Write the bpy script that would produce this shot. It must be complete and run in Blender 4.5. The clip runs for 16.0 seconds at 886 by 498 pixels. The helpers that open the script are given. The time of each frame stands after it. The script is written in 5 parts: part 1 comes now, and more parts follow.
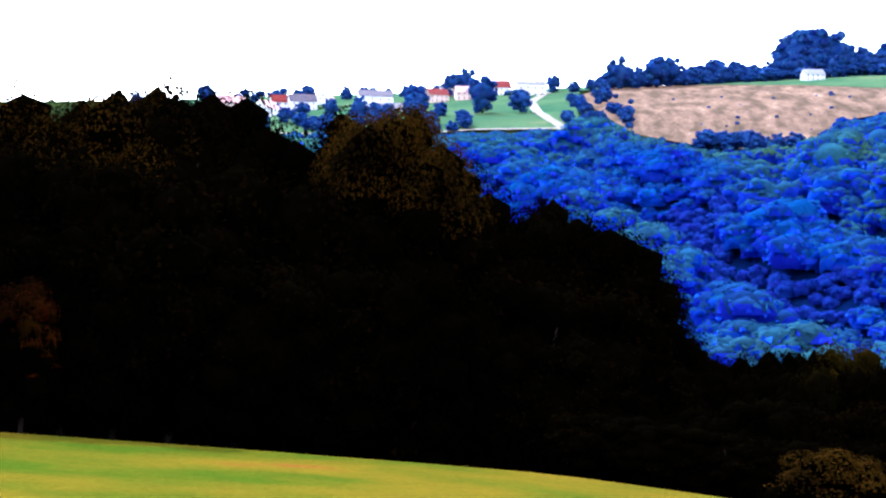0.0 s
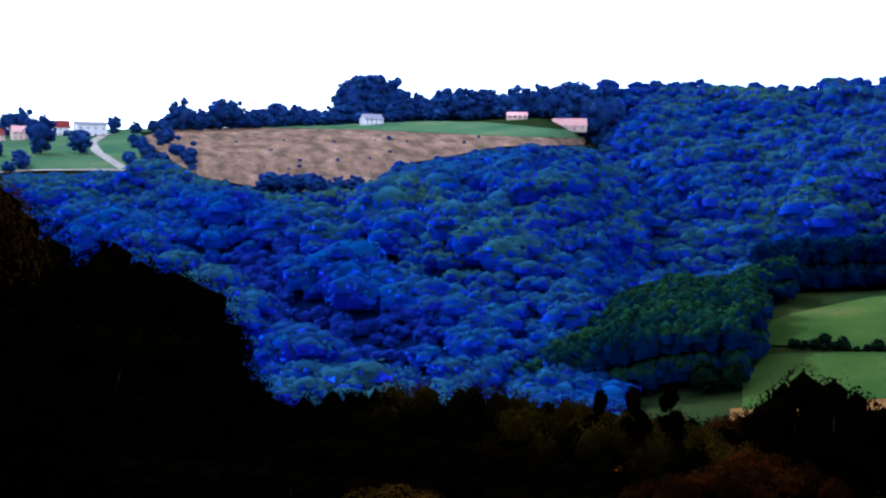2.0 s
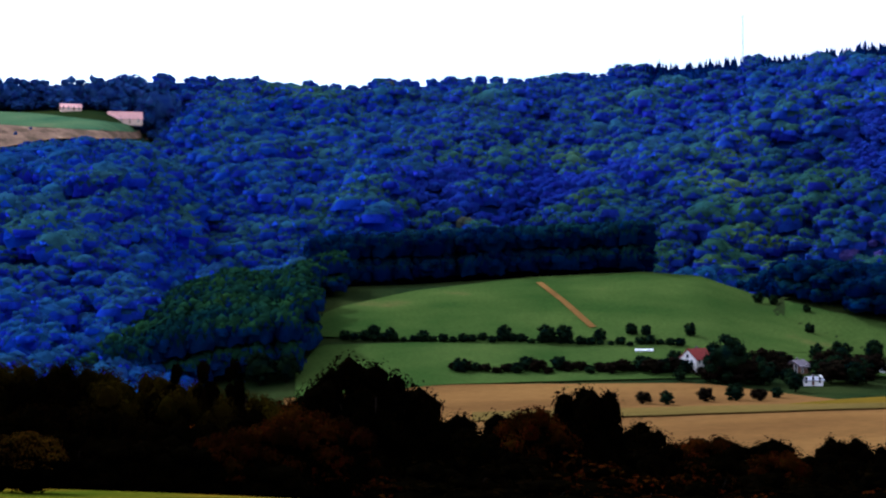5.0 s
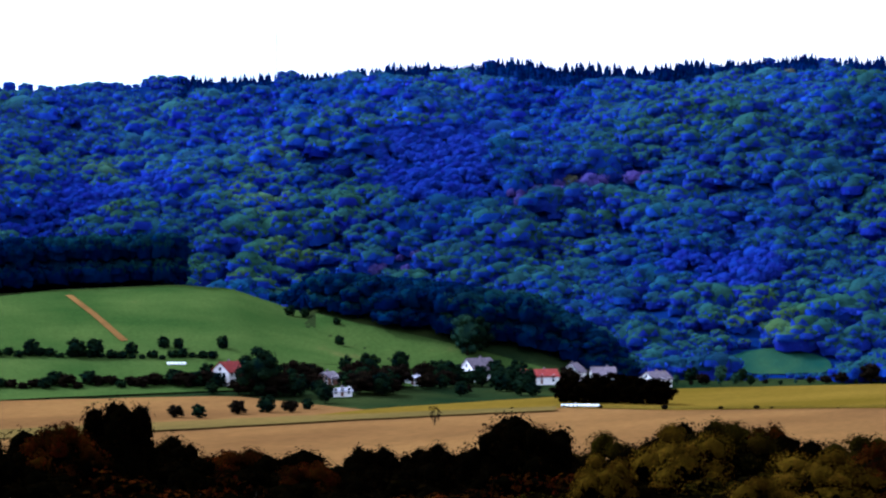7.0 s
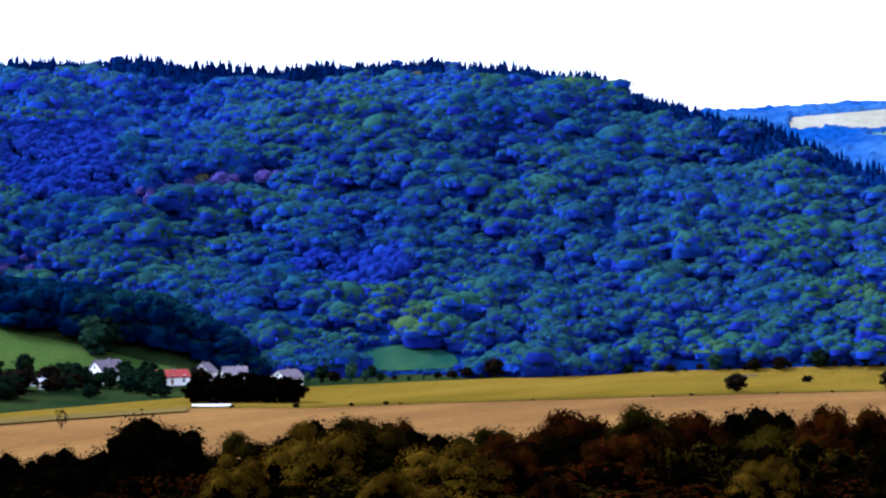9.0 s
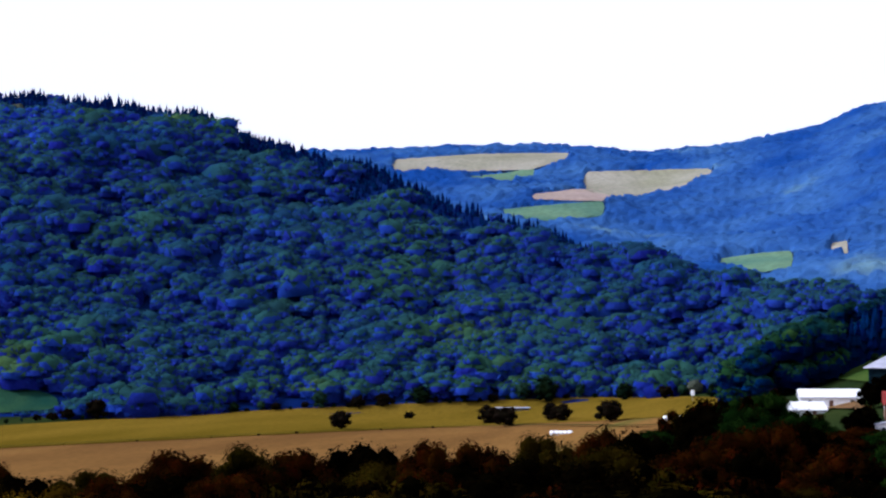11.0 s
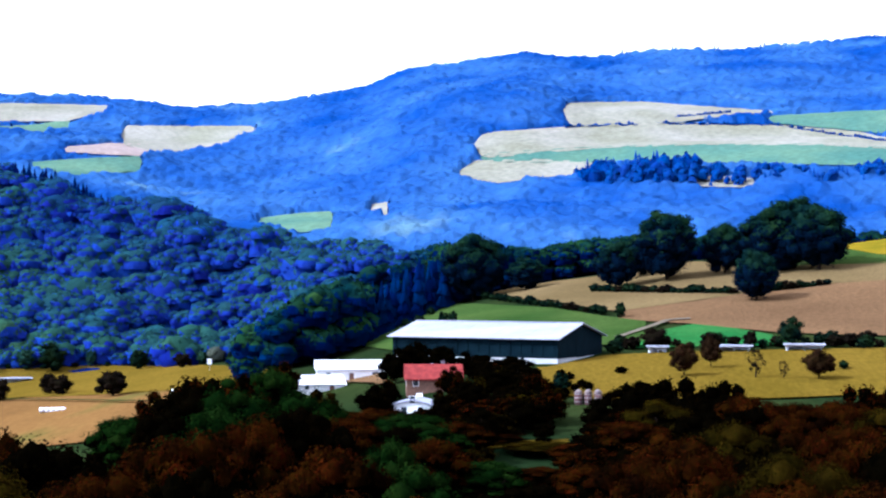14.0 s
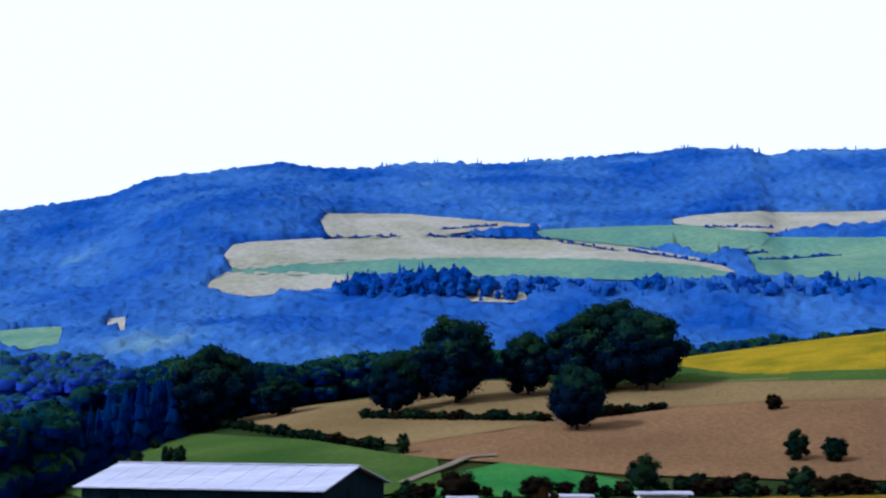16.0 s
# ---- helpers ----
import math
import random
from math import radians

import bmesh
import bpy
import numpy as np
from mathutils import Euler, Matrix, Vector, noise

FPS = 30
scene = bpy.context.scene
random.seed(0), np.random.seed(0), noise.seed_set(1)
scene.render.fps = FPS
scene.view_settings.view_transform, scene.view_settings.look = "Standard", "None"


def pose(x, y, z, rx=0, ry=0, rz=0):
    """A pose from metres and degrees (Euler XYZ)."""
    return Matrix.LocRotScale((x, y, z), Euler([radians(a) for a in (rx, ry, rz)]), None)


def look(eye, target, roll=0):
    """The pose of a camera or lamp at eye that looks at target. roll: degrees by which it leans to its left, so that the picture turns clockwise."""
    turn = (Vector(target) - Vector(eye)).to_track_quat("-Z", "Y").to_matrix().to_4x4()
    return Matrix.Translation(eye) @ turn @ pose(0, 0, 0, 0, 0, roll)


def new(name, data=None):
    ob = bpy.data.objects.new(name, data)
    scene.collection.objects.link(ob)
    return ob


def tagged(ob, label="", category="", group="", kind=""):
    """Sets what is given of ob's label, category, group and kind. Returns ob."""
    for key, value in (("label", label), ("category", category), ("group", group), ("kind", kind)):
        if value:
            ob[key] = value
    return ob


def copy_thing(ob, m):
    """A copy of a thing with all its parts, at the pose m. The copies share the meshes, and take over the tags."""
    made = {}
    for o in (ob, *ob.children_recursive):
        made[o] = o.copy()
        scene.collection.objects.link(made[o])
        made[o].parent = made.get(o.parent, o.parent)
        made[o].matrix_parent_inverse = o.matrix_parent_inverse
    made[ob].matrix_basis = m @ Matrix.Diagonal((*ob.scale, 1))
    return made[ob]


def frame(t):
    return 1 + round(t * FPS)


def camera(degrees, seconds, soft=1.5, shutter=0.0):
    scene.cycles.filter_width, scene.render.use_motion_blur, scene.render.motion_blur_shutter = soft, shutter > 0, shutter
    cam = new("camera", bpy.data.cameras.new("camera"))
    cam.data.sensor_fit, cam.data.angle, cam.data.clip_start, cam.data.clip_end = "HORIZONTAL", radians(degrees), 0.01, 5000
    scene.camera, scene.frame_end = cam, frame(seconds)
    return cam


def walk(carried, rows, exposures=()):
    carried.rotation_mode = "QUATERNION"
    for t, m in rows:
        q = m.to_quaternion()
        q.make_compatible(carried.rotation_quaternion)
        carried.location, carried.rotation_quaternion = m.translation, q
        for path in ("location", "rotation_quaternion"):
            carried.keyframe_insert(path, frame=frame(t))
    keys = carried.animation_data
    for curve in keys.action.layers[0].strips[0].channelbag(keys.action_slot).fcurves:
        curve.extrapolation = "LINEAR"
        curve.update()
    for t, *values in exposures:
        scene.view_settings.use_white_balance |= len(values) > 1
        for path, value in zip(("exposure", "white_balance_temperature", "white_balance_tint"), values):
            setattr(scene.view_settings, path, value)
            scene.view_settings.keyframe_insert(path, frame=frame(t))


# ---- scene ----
cam = camera(30.0, 16.0, soft=2.3)
LAND_SCALE = 0.6  # the place is shrunk to this at the end, so camera runs imitate the zoom
EYE = 60.0  # height of the eye above the datum; the valley floor lies some 43 m below it
ROWS = [
    (0.0, 2.5, 6.8, -4.35, -0.59, 0.50),
    (0.5, 2.5, 6.8, -0.07, -0.23, 0.45),
    (1.0, 2.5, 6.8, 3.99, -0.06, 0.24),
    (1.5, 2.5, 6.8, 6.97, 0.49, 0.13),
    (2.0, 2.5, 6.8, 10.67, 0.93, -0.02),
    (2.5, 0.7, 1.9, 14.34, 0.55, -0.00),
    (3.0, 0.0, 0.0, 18.66, -0.26, -0.19),
    (5.5, 0.0, 0.0, 28.58, 1.36, -0.05),
    (6.0, 0.0, 0.0, 32.75, 1.95, -0.20),
    (6.5, 0.0, 0.0, 37.85, 1.93, -0.15),
    (7.0, 0.0, 0.0, 42.07, 1.18, 0.13),
    (7.5, 0.0, 0.0, 44.39, 0.70, 0.09),
    (8.0, 0.0, 0.0, 48.62, 0.97, 0.13),
    (8.5, 0.0, 0.0, 51.58, 0.82, -0.10),
    (9.0, 0.0, 0.0, 54.80, 1.13, -0.27),
    (9.5, 0.0, 0.0, 58.94, 1.91, -0.23),
    (10.0, 0.0, 0.0, 63.39, 2.39, -0.48),
    (12.5, 0.0, 0.0, 75.13, 1.74, 0.29),
    (13.0, 5.0, 0.3, 79.36, 1.62, 0.16),
    (13.5, 19.0, 1.0, 81.83, 1.23, 0.00),
    (14.0, 37.4, 2.0, 83.87, 1.00, 0.08),
    (14.5, 55.9, 2.9, 86.30, 1.95, -0.10),
    (15.0, 74.4, 3.9, 87.18, 2.83, -0.10),
    (15.5, 92.4, 4.8, 88.72, 3.62, 0.00),
    (16.0, 109.8, 5.8, 92.35, 5.26, 0.00),
]
# seconds, stops, kelvin
EXPOSURES = [(0.0, 0.7, 4550), (0.5, 0.6, 4550), (1.0, 0.35, 4450), (1.5, 0.0, 4450), (2.0, -0.4, 4450), (2.5, -0.5, 4650), (3.0, -0.25, 4750), (5.5, -0.85, 4700), (6.5, -0.75, 4700),
             (7.0, -0.38, 4500), (7.5, -0.05, 4350), (8.0, 0.3, 4350), (8.5, 0.3, 4350), (9.0, -0.1, 4550), (9.5, -0.85, 4750), (10.0, -1.05, 4900), (12.5, -0.75, 5050), (13.0, -0.55, 4950), (13.5, -0.4, 4850),
             (14.0, -0.15, 4600), (14.5, -0.4, 4500), (15.0, -0.5, 4450), (15.5, -0.8, 4450), (16.0, -1.0, 4650)]
TINT, STOPS = 10, 0.75
walk(cam, [(t, pose(x, y, EYE, 0, 0, -b) @ pose(0, 0, 0, 90 + p) @ pose(0, 0, 0, 0, 0, r)) for t, x, y, b, p, r in ROWS],
     [(t, STOPS + s, k, TINT) for t, s, k in EXPOSURES])

# ---- light: a bright hazy sky and a high sun ahead to the left ----
SUN_BEARING, SUN_HEIGHT = -22.0, 42.0
world = bpy.data.worlds.new("sky")
scene.world = world
world.use_nodes = True
wn = world.node_tree
sky = wn.nodes.new("ShaderNodeTexSky")
sky.sky_type = "NISHITA"
sky.sun_disc = False
sky.sun_elevation, sky.sun_rotation = radians(SUN_HEIGHT), radians(SUN_BEARING)
sky.air_density, sky.dust_density, sky.ozone_density = 1.0, 3.5, 1.0
wn.nodes["Background"].inputs["Strength"].default_value = 0.32
haze = wn.nodes.new("ShaderNodeMixRGB")  # thin bright cloud over the whole sky
haze.blend_type = "LIGHTEN"
haze.inputs["Fac"].default_value = 1.0
haze.inputs["Color2"].default_value = (4.5, 4.0, 3.8, 1)
wn.links.new(sky.outputs["Color"], haze.inputs["Color1"])
wn.links.new(haze.outputs["Color"], wn.nodes["Background"].inputs["Color"])
lamp = bpy.data.lights.new("sun", "SUN")
lamp.energy, lamp.angle, lamp.color = 5.0, radians(0.6), (1.0, 0.92, 0.82)
sun = new("sun", lamp)
sb, sh = radians(SUN_BEARING), radians(SUN_HEIGHT)
sun.matrix_world = look((math.sin(sb) * math.cos(sh) * 200, math.cos(sb) * math.cos(sh) * 200, math.sin(sh) * 200 + EYE), (0, 0, EYE))


# ---- materials ----
def material(name, c1, c2, size, rough=0.85, bump=0.3, fine=0.2, spread=0.0, leafy=0.0, stretch=(1, 1, 1), metal=0.0, spec=0.25, c3=None):
    """Two colours mixed by a broad noise, a fine noise for grain and relief; spread: how far pieces differ."""
    m = bpy.data.materials.new(name)
    m.use_nodes = True
    n, l = m.node_tree.nodes, m.node_tree.links
    bsdf = n["Principled BSDF"]
    bsdf.inputs["Roughness"].default_value, bsdf.inputs["Metallic"].default_value = rough, metal
    bsdf.inputs["Specular IOR Level"].default_value = spec
    co, mp = n.new("ShaderNodeTexCoord"), n.new("ShaderNodeMapping")
    mp.inputs["Scale"].default_value = stretch
    geo = n.new("ShaderNodeNewGeometry")
    l.new(geo.outputs["Position"], mp.inputs["Vector"])
    broad, grain = n.new("ShaderNodeTexNoise"), n.new("ShaderNodeTexNoise")
    broad.inputs["Scale"].default_value, broad.inputs["Detail"].default_value = 1.0 / (size * LAND_SCALE), 5
    grain.inputs["Scale"].default_value, grain.inputs["Detail"].default_value = 1.0 / (fine * LAND_SCALE), 4
    l.new(mp.outputs["Vector"], broad.inputs["Vector"])
    l.new(mp.outputs["Vector"], grain.inputs["Vector"])
    ramp = n.new("ShaderNodeValToRGB")
    ramp.color_ramp.elements[0].position, ramp.color_ramp.elements[1].position = 0.35, 0.65
    ramp.color_ramp.elements[0].color, ramp.color_ramp.elements[1].color = (*c1, 1), (*c2, 1)
    if c3:
        e = ramp.color_ramp.elements.new(0.76)
        e.color = (*c3, 1)
    l.new(broad.outputs["Fac"], ramp.inputs["Fac"])
    val = n.new("ShaderNodeMath")
    val.operation = "MULTIPLY_ADD"
    val.inputs[1].default_value, val.inputs[2].default_value = 0.8, 0.6
    l.new(grain.outputs["Fac"], val.inputs[0])
    hsv = n.new("ShaderNodeHueSaturation")
    l.new(ramp.outputs["Color"], hsv.inputs["Color"])
    if spread:
        isl = n.new("ShaderNodeMath")
        isl.operation = "MULTIPLY_ADD"
        isl.inputs[1].default_value, isl.inputs[2].default_value = spread, 1 - spread / 2
        l.new(geo.outputs["Random Per Island"], isl.inputs[0])
        both = n.new("ShaderNodeMath")
        both.operation = "MULTIPLY"
        l.new(isl.outputs[0], both.inputs[0])
        l.new(val.outputs[0], both.inputs[1])
        l.new(both.outputs[0], hsv.inputs["Value"])
        hue = n.new("ShaderNodeMath")
        hue.operation = "MULTIPLY_ADD"
        hue.inputs[1].default_value, hue.inputs[2].default_value = -0.06 * spread, 0.5 + 0.03 * spread
        l.new(geo.outputs["Random Per Island"], hue.inputs[0])
        l.new(hue.outputs[0], hsv.inputs["Hue"])
    else:
        l.new(val.outputs[0], hsv.inputs["Value"])
    l.new(hsv.outputs["Color"], bsdf.inputs["Base Color"])
    if bump:
        bp = n.new("ShaderNodeBump")
        bp.inputs["Strength"].default_value, bp.inputs["Distance"].default_value = bump, fine * LAND_SCALE
        l.new(grain.outputs["Fac"], bp.inputs["Height"])
        l.new(bp.outputs["Normal"], bsdf.inputs["Normal"])
    if leafy:
        tr, mix = n.new("ShaderNodeBsdfTranslucent"), n.new("ShaderNodeMixShader")
        mix.inputs["Fac"].default_value = leafy
        l.new(hsv.outputs["Color"], tr.inputs["Color"])
        l.new(bsdf.outputs["BSDF"], mix.inputs[1])
        l.new(tr.outputs["BSDF"], mix.inputs[2])
        l.new(mix.outputs["Shader"], n["Material Output"].inputs["Surface"])
    return m


GRASS = material("mown_grass", (0.0308, 0.044, 0.0015), (0.0792, 0.054, 0.00225), 3.4, fine=0.12, bump=1.0, spec=0.0, stretch=(0.8, 0.8, 1), c3=(0.0935, 0.036, 0.0045))
SOIL = material("valley_grass", (0.006, 0.012, 0.004), (0.018, 0.024, 0.006), 60, fine=2.0, bump=0.3, spec=0.0)
MEADOW = material("green_meadow", (0.0187, 0.036, 0.00675), (0.0374, 0.056, 0.0112), 45, fine=1.5, bump=0.3, spec=0.0, c3=(0.066, 0.058, 0.0165))
UPLAND = material("pale_upland_grass", (0.0286, 0.062, 0.03), (0.055, 0.088, 0.0375), 40, fine=1.5, bump=0.3, spec=0.0, c3=(0.0935, 0.095, 0.045))
MEADOW2 = material("bright_meadow", (0.0132, 0.065, 0.0135), (0.033, 0.09, 0.0188), 30, fine=1.5, bump=0.3, spec=0.0)
STUBBLE = material("stubble", (0.0836, 0.041, 0.012), (0.125, 0.064, 0.0173), 40, fine=1.2, bump=0.3, spec=0.0, stretch=(0.3, 1, 1), c3=(0.077, 0.058, 0.0128))
DRY = material("pale_dry_grass", (0.066, 0.046, 0.0110), (0.092, 0.060, 0.0140), 30, fine=1.2, bump=0.3, spec=0.0, stretch=(0.3, 1, 1))
HAY = material("dry_hay_grass", (0.0659, 0.0428, 0.00313), (0.0959, 0.0599, 0.00597), 40, fine=1.2, bump=0.3, spec=0.0, stretch=(0.3, 1, 1))
OCHRE = material("fallow_grass", (0.0620, 0.0420, 0.0260), (0.1500, 0.0920, 0.0600), 9, fine=2.0, bump=0.6, spec=0.0, c3=(0.2400, 0.1750, 0.1150), stretch=(1, 0.2, 1))
TAN = material("pale_harvested_soil", (0.080, 0.054, 0.0200), (0.108, 0.073, 0.0290), 40, fine=1.2, bump=0.3, spec=0.0, c3=(0.078, 0.064, 0.0190))
EARTH = material("ploughed_earth", (0.0704, 0.039, 0.0173), (0.108, 0.061, 0.0263), 60, fine=1.4, bump=0.5, spec=0.0, c3=(0.088, 0.062, 0.0225))
MUSTARD = material("flowering_crop", (0.0935, 0.075, 0.003), (0.165, 0.11, 0.003), 12, fine=1.0, bump=0.4, spec=0.0, c3=(0.066, 0.07, 0.006))
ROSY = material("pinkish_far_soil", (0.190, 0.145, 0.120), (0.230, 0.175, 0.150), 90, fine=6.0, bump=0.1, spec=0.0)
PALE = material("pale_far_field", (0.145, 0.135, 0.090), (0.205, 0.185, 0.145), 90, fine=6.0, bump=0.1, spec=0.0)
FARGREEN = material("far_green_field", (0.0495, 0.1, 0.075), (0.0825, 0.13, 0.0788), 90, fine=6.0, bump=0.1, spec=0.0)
GRAVEL = material("gravel_track", (0.0684, 0.0485, 0.0257), (0.0968, 0.0715, 0.0379), 8, fine=0.6, bump=0.3)
# distance haze is put into these wood colours as blue
WOOD_FAR = material("hazy_far_hill_leaves", (0.013, 0.044, 0.19), (0.042, 0.097, 0.245), 110, fine=14.0, bump=0.5, leafy=0.3, spec=0.0, c3=(0.105, 0.172, 0.215))
FAR_FIR = material("hazy_far_spruce_needles", (0.006, 0.024, 0.125), (0.011, 0.036, 0.16), 60, fine=5.0, bump=0.2, spread=0.2, leafy=0.2, spec=0.0)
# WOOD_ paints the shaded body of a crown, TIP_ its sunlit top
WOOD_HILL = material("hazy_hill_leaves", (0.017, 0.03, 0.26), (0.024, 0.044, 0.3), 60, fine=1.6, bump=0.5, spread=0.25, leafy=0.5, spec=0.0)
TIP_HILL = material("sunlit_hill_tips", (0.011, 0.034, 0.085), (0.023, 0.062, 0.042), 110, fine=1.6, bump=0.5, spread=0.4, leafy=0.35, spec=0.0, c3=(0.052, 0.088, 0.022))
WOOD_UP = material("hazy_upper_leaves", (0.025, 0.041, 0.4), (0.035, 0.06, 0.46), 70, fine=1.6, bump=0.5, spread=0.25, leafy=0.5, spec=0.0)
TIP_UP = material("sunlit_upper_tips", (0.015, 0.043, 0.135), (0.03, 0.078, 0.07), 120, fine=1.6, bump=0.5, spread=0.35, leafy=0.35, spec=0.0, c3=(0.066, 0.113, 0.04))
WOOD_SIDE = material("hazy_side_leaves", (0.02, 0.035, 0.4), (0.028, 0.05, 0.46), 70, fine=1.6, bump=0.5, spread=0.25, leafy=0.5, spec=0.0)
TIP_SIDE = material("sunlit_side_tips", (0.012, 0.037, 0.17), (0.025, 0.068, 0.08), 110, fine=1.6, bump=0.5, spread=0.35, leafy=0.35, spec=0.0, c3=(0.048, 0.098, 0.044))
WOOD_ROSE = material("hazy_bare_larch_twigs", (0.042, 0.033, 0.17), (0.06, 0.042, 0.17), 30, fine=2.0, bump=0.4, spread=0.4, leafy=0.3, spec=0.0)
WOOD_GOLD = material("yellowing_leaves", (0.0380, 0.0520, 0.0480), (0.0700, 0.0720, 0.0450), 40, fine=2.0, bump=0.3, spread=0.5, leafy=0.2, spec=0.0)
WOOD_FIR = material("hazy_ridge_needles", (0.0012, 0.0046, 0.030), (0.0024, 0.0085, 0.052), 80, fine=1.2, bump=0.8, spread=0.5, leafy=0.2, spec=0.0)
WOOD_STAND = material("hazy_stand_needles", (0.014, 0.024, 0.2), (0.019, 0.033, 0.24), 60, fine=1.5, bump=0.3, spread=0.2, leafy=0.4, spec=0.0)
WOOD_MID = material("hazy_oak_wood_leaves", (0.0024, 0.009, 0.048), (0.0042, 0.015, 0.056), 26, fine=1.0, bump=0.4, spread=0.4, leafy=0.2, spec=0.0)
TIP_MID = material("sunlit_oak_tips", (0.0024, 0.01, 0.012), (0.009, 0.026, 0.0075), 30, fine=1.0, bump=0.3, spread=0.5, spec=0.0, c3=(0.028, 0.046, 0.008))
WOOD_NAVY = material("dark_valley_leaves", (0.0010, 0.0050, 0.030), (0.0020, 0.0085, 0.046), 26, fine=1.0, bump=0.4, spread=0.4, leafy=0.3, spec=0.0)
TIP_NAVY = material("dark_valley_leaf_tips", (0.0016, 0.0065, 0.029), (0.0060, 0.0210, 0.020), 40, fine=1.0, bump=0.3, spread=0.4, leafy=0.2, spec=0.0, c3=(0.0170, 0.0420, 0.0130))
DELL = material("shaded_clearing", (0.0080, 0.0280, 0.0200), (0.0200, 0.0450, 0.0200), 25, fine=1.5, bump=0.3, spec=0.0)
# shade and haze under the far woods, put into the ground colour
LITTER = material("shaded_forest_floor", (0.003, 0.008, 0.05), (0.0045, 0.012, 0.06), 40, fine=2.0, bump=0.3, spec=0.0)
# haze in front of the plateau trees is painted in as blue
LEAF_UP = material("hazy_plateau_leaves", (0.013, 0.03, 0.15), (0.03, 0.065, 0.18), 6.0, fine=0.8, bump=0.2, spread=0.6, leafy=0.2, spec=0.0)
# the shade of the backlit trees is put into this near-black leaf colour
LEAF_NEAR = material("backlit_leaves", (0.00035, 0.00028, 0.00012), (0.0019, 0.0011, 0.0002), 3.0, fine=0.4, bump=0.2, spread=0.9, leafy=0.2, spec=0.0)
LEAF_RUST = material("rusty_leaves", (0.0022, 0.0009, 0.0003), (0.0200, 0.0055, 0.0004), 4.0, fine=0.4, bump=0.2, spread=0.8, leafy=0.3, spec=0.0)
LEAF_ORANGE = material("orange_autumn_leaves", (0.0350, 0.0080, 0.0005), (0.1600, 0.0380, 0.0010), 2.0, fine=0.3, bump=0.2, spread=0.6, leafy=0.3, spec=0.0)
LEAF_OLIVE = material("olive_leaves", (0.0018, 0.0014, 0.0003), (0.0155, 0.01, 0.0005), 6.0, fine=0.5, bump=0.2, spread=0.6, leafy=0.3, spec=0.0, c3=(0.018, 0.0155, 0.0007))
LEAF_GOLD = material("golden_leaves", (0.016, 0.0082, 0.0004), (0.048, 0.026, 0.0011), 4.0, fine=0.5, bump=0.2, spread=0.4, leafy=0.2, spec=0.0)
LEAF_GREEN = material("village_leaves", (0.0014, 0.0046, 0.0042), (0.007, 0.014, 0.0048), 4.0, fine=0.5, bump=0.3, spread=0.7, leafy=0.1, spec=0.0)
LEAF_LUSH = material("dark_green_leaves", (0.0012, 0.004, 0.0006), (0.005, 0.012, 0.0014), 5.0, fine=0.5, bump=0.3, spread=0.6, leafy=0.2, spec=0.0, c3=(0.011, 0.02, 0.002))
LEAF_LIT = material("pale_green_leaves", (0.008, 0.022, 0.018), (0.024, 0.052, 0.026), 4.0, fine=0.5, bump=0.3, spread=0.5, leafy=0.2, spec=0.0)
# shade inside the near crowns, put into a near-black colour
LEAF_CORE = material("shaded_inner_foliage", (0.00022, 0.00018, 0.00008), (0.0008, 0.00055, 0.00018), 2.0, fine=0.4, bump=0.6, spec=0.0)
# painted blue shade of the field oaks, under their sunlit leaf colour
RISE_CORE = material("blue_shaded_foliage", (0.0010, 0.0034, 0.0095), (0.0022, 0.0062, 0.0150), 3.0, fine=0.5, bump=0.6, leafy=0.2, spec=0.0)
LEAF_RISE = material("field_oak_leaves", (0.0022, 0.0085, 0.0110), (0.0100, 0.0250, 0.0100), 6.0, fine=0.6, bump=0.3, spread=0.6, leafy=0.25, spec=0.0, c3=(0.0200, 0.0380, 0.0085))
LEAF_FARM = material("reddish_orchard_leaves", (0.0080, 0.0045, 0.0022), (0.0240, 0.0115, 0.0040), 3.0, fine=0.4, bump=0.3, spread=0.7, leafy=0.25, spec=0.0)
LEAF_BROWN = material("autumn_hedge_leaves", (0.004, 0.00309, 0.00218), (0.0075, 0.005, 0.0028), 4.0, fine=0.5, bump=0.3, spread=0.8, leafy=0.1, spec=0.0)
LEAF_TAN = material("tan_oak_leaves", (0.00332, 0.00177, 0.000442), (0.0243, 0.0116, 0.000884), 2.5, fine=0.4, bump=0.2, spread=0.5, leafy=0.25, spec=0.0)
BARK = material("bark", (0.006, 0.004, 0.003), (0.016, 0.011, 0.008), 0.6, fine=0.08, bump=0.8, spec=0.0)
PLASTER = material("white_render", (0.74, 0.70, 0.66), (0.82, 0.79, 0.75), 2.0, fine=0.1, bump=0.1)
SILO_CAP = material("pale_pink_sheet", (0.150, 0.110, 0.100), (0.200, 0.150, 0.140), 1.0, fine=0.2, bump=0.1)
SILO_PINK = material("dull_pink_paint", (0.055, 0.028, 0.026), (0.085, 0.042, 0.038), 1.0, fine=0.2, bump=0.1)
PEACH = material("peach_render", (0.62, 0.42, 0.32), (0.70, 0.50, 0.38), 2.0, fine=0.1, bump=0.1)
TILE_RED = material("red_clay_tiles", (0.12, 0.016, 0.014), (0.19, 0.028, 0.022), 1.5, fine=0.15, bump=0.5, spec=0.08)
TILE_DARK = material("dark_roof_tiles", (0.07, 0.055, 0.07), (0.13, 0.10, 0.12), 1.5, fine=0.15, bump=0.5)
TILE_PINK = material("faded_clay_tiles", (0.50, 0.25, 0.22), (0.62, 0.34, 0.30), 1.5, fine=0.15, bump=0.5)
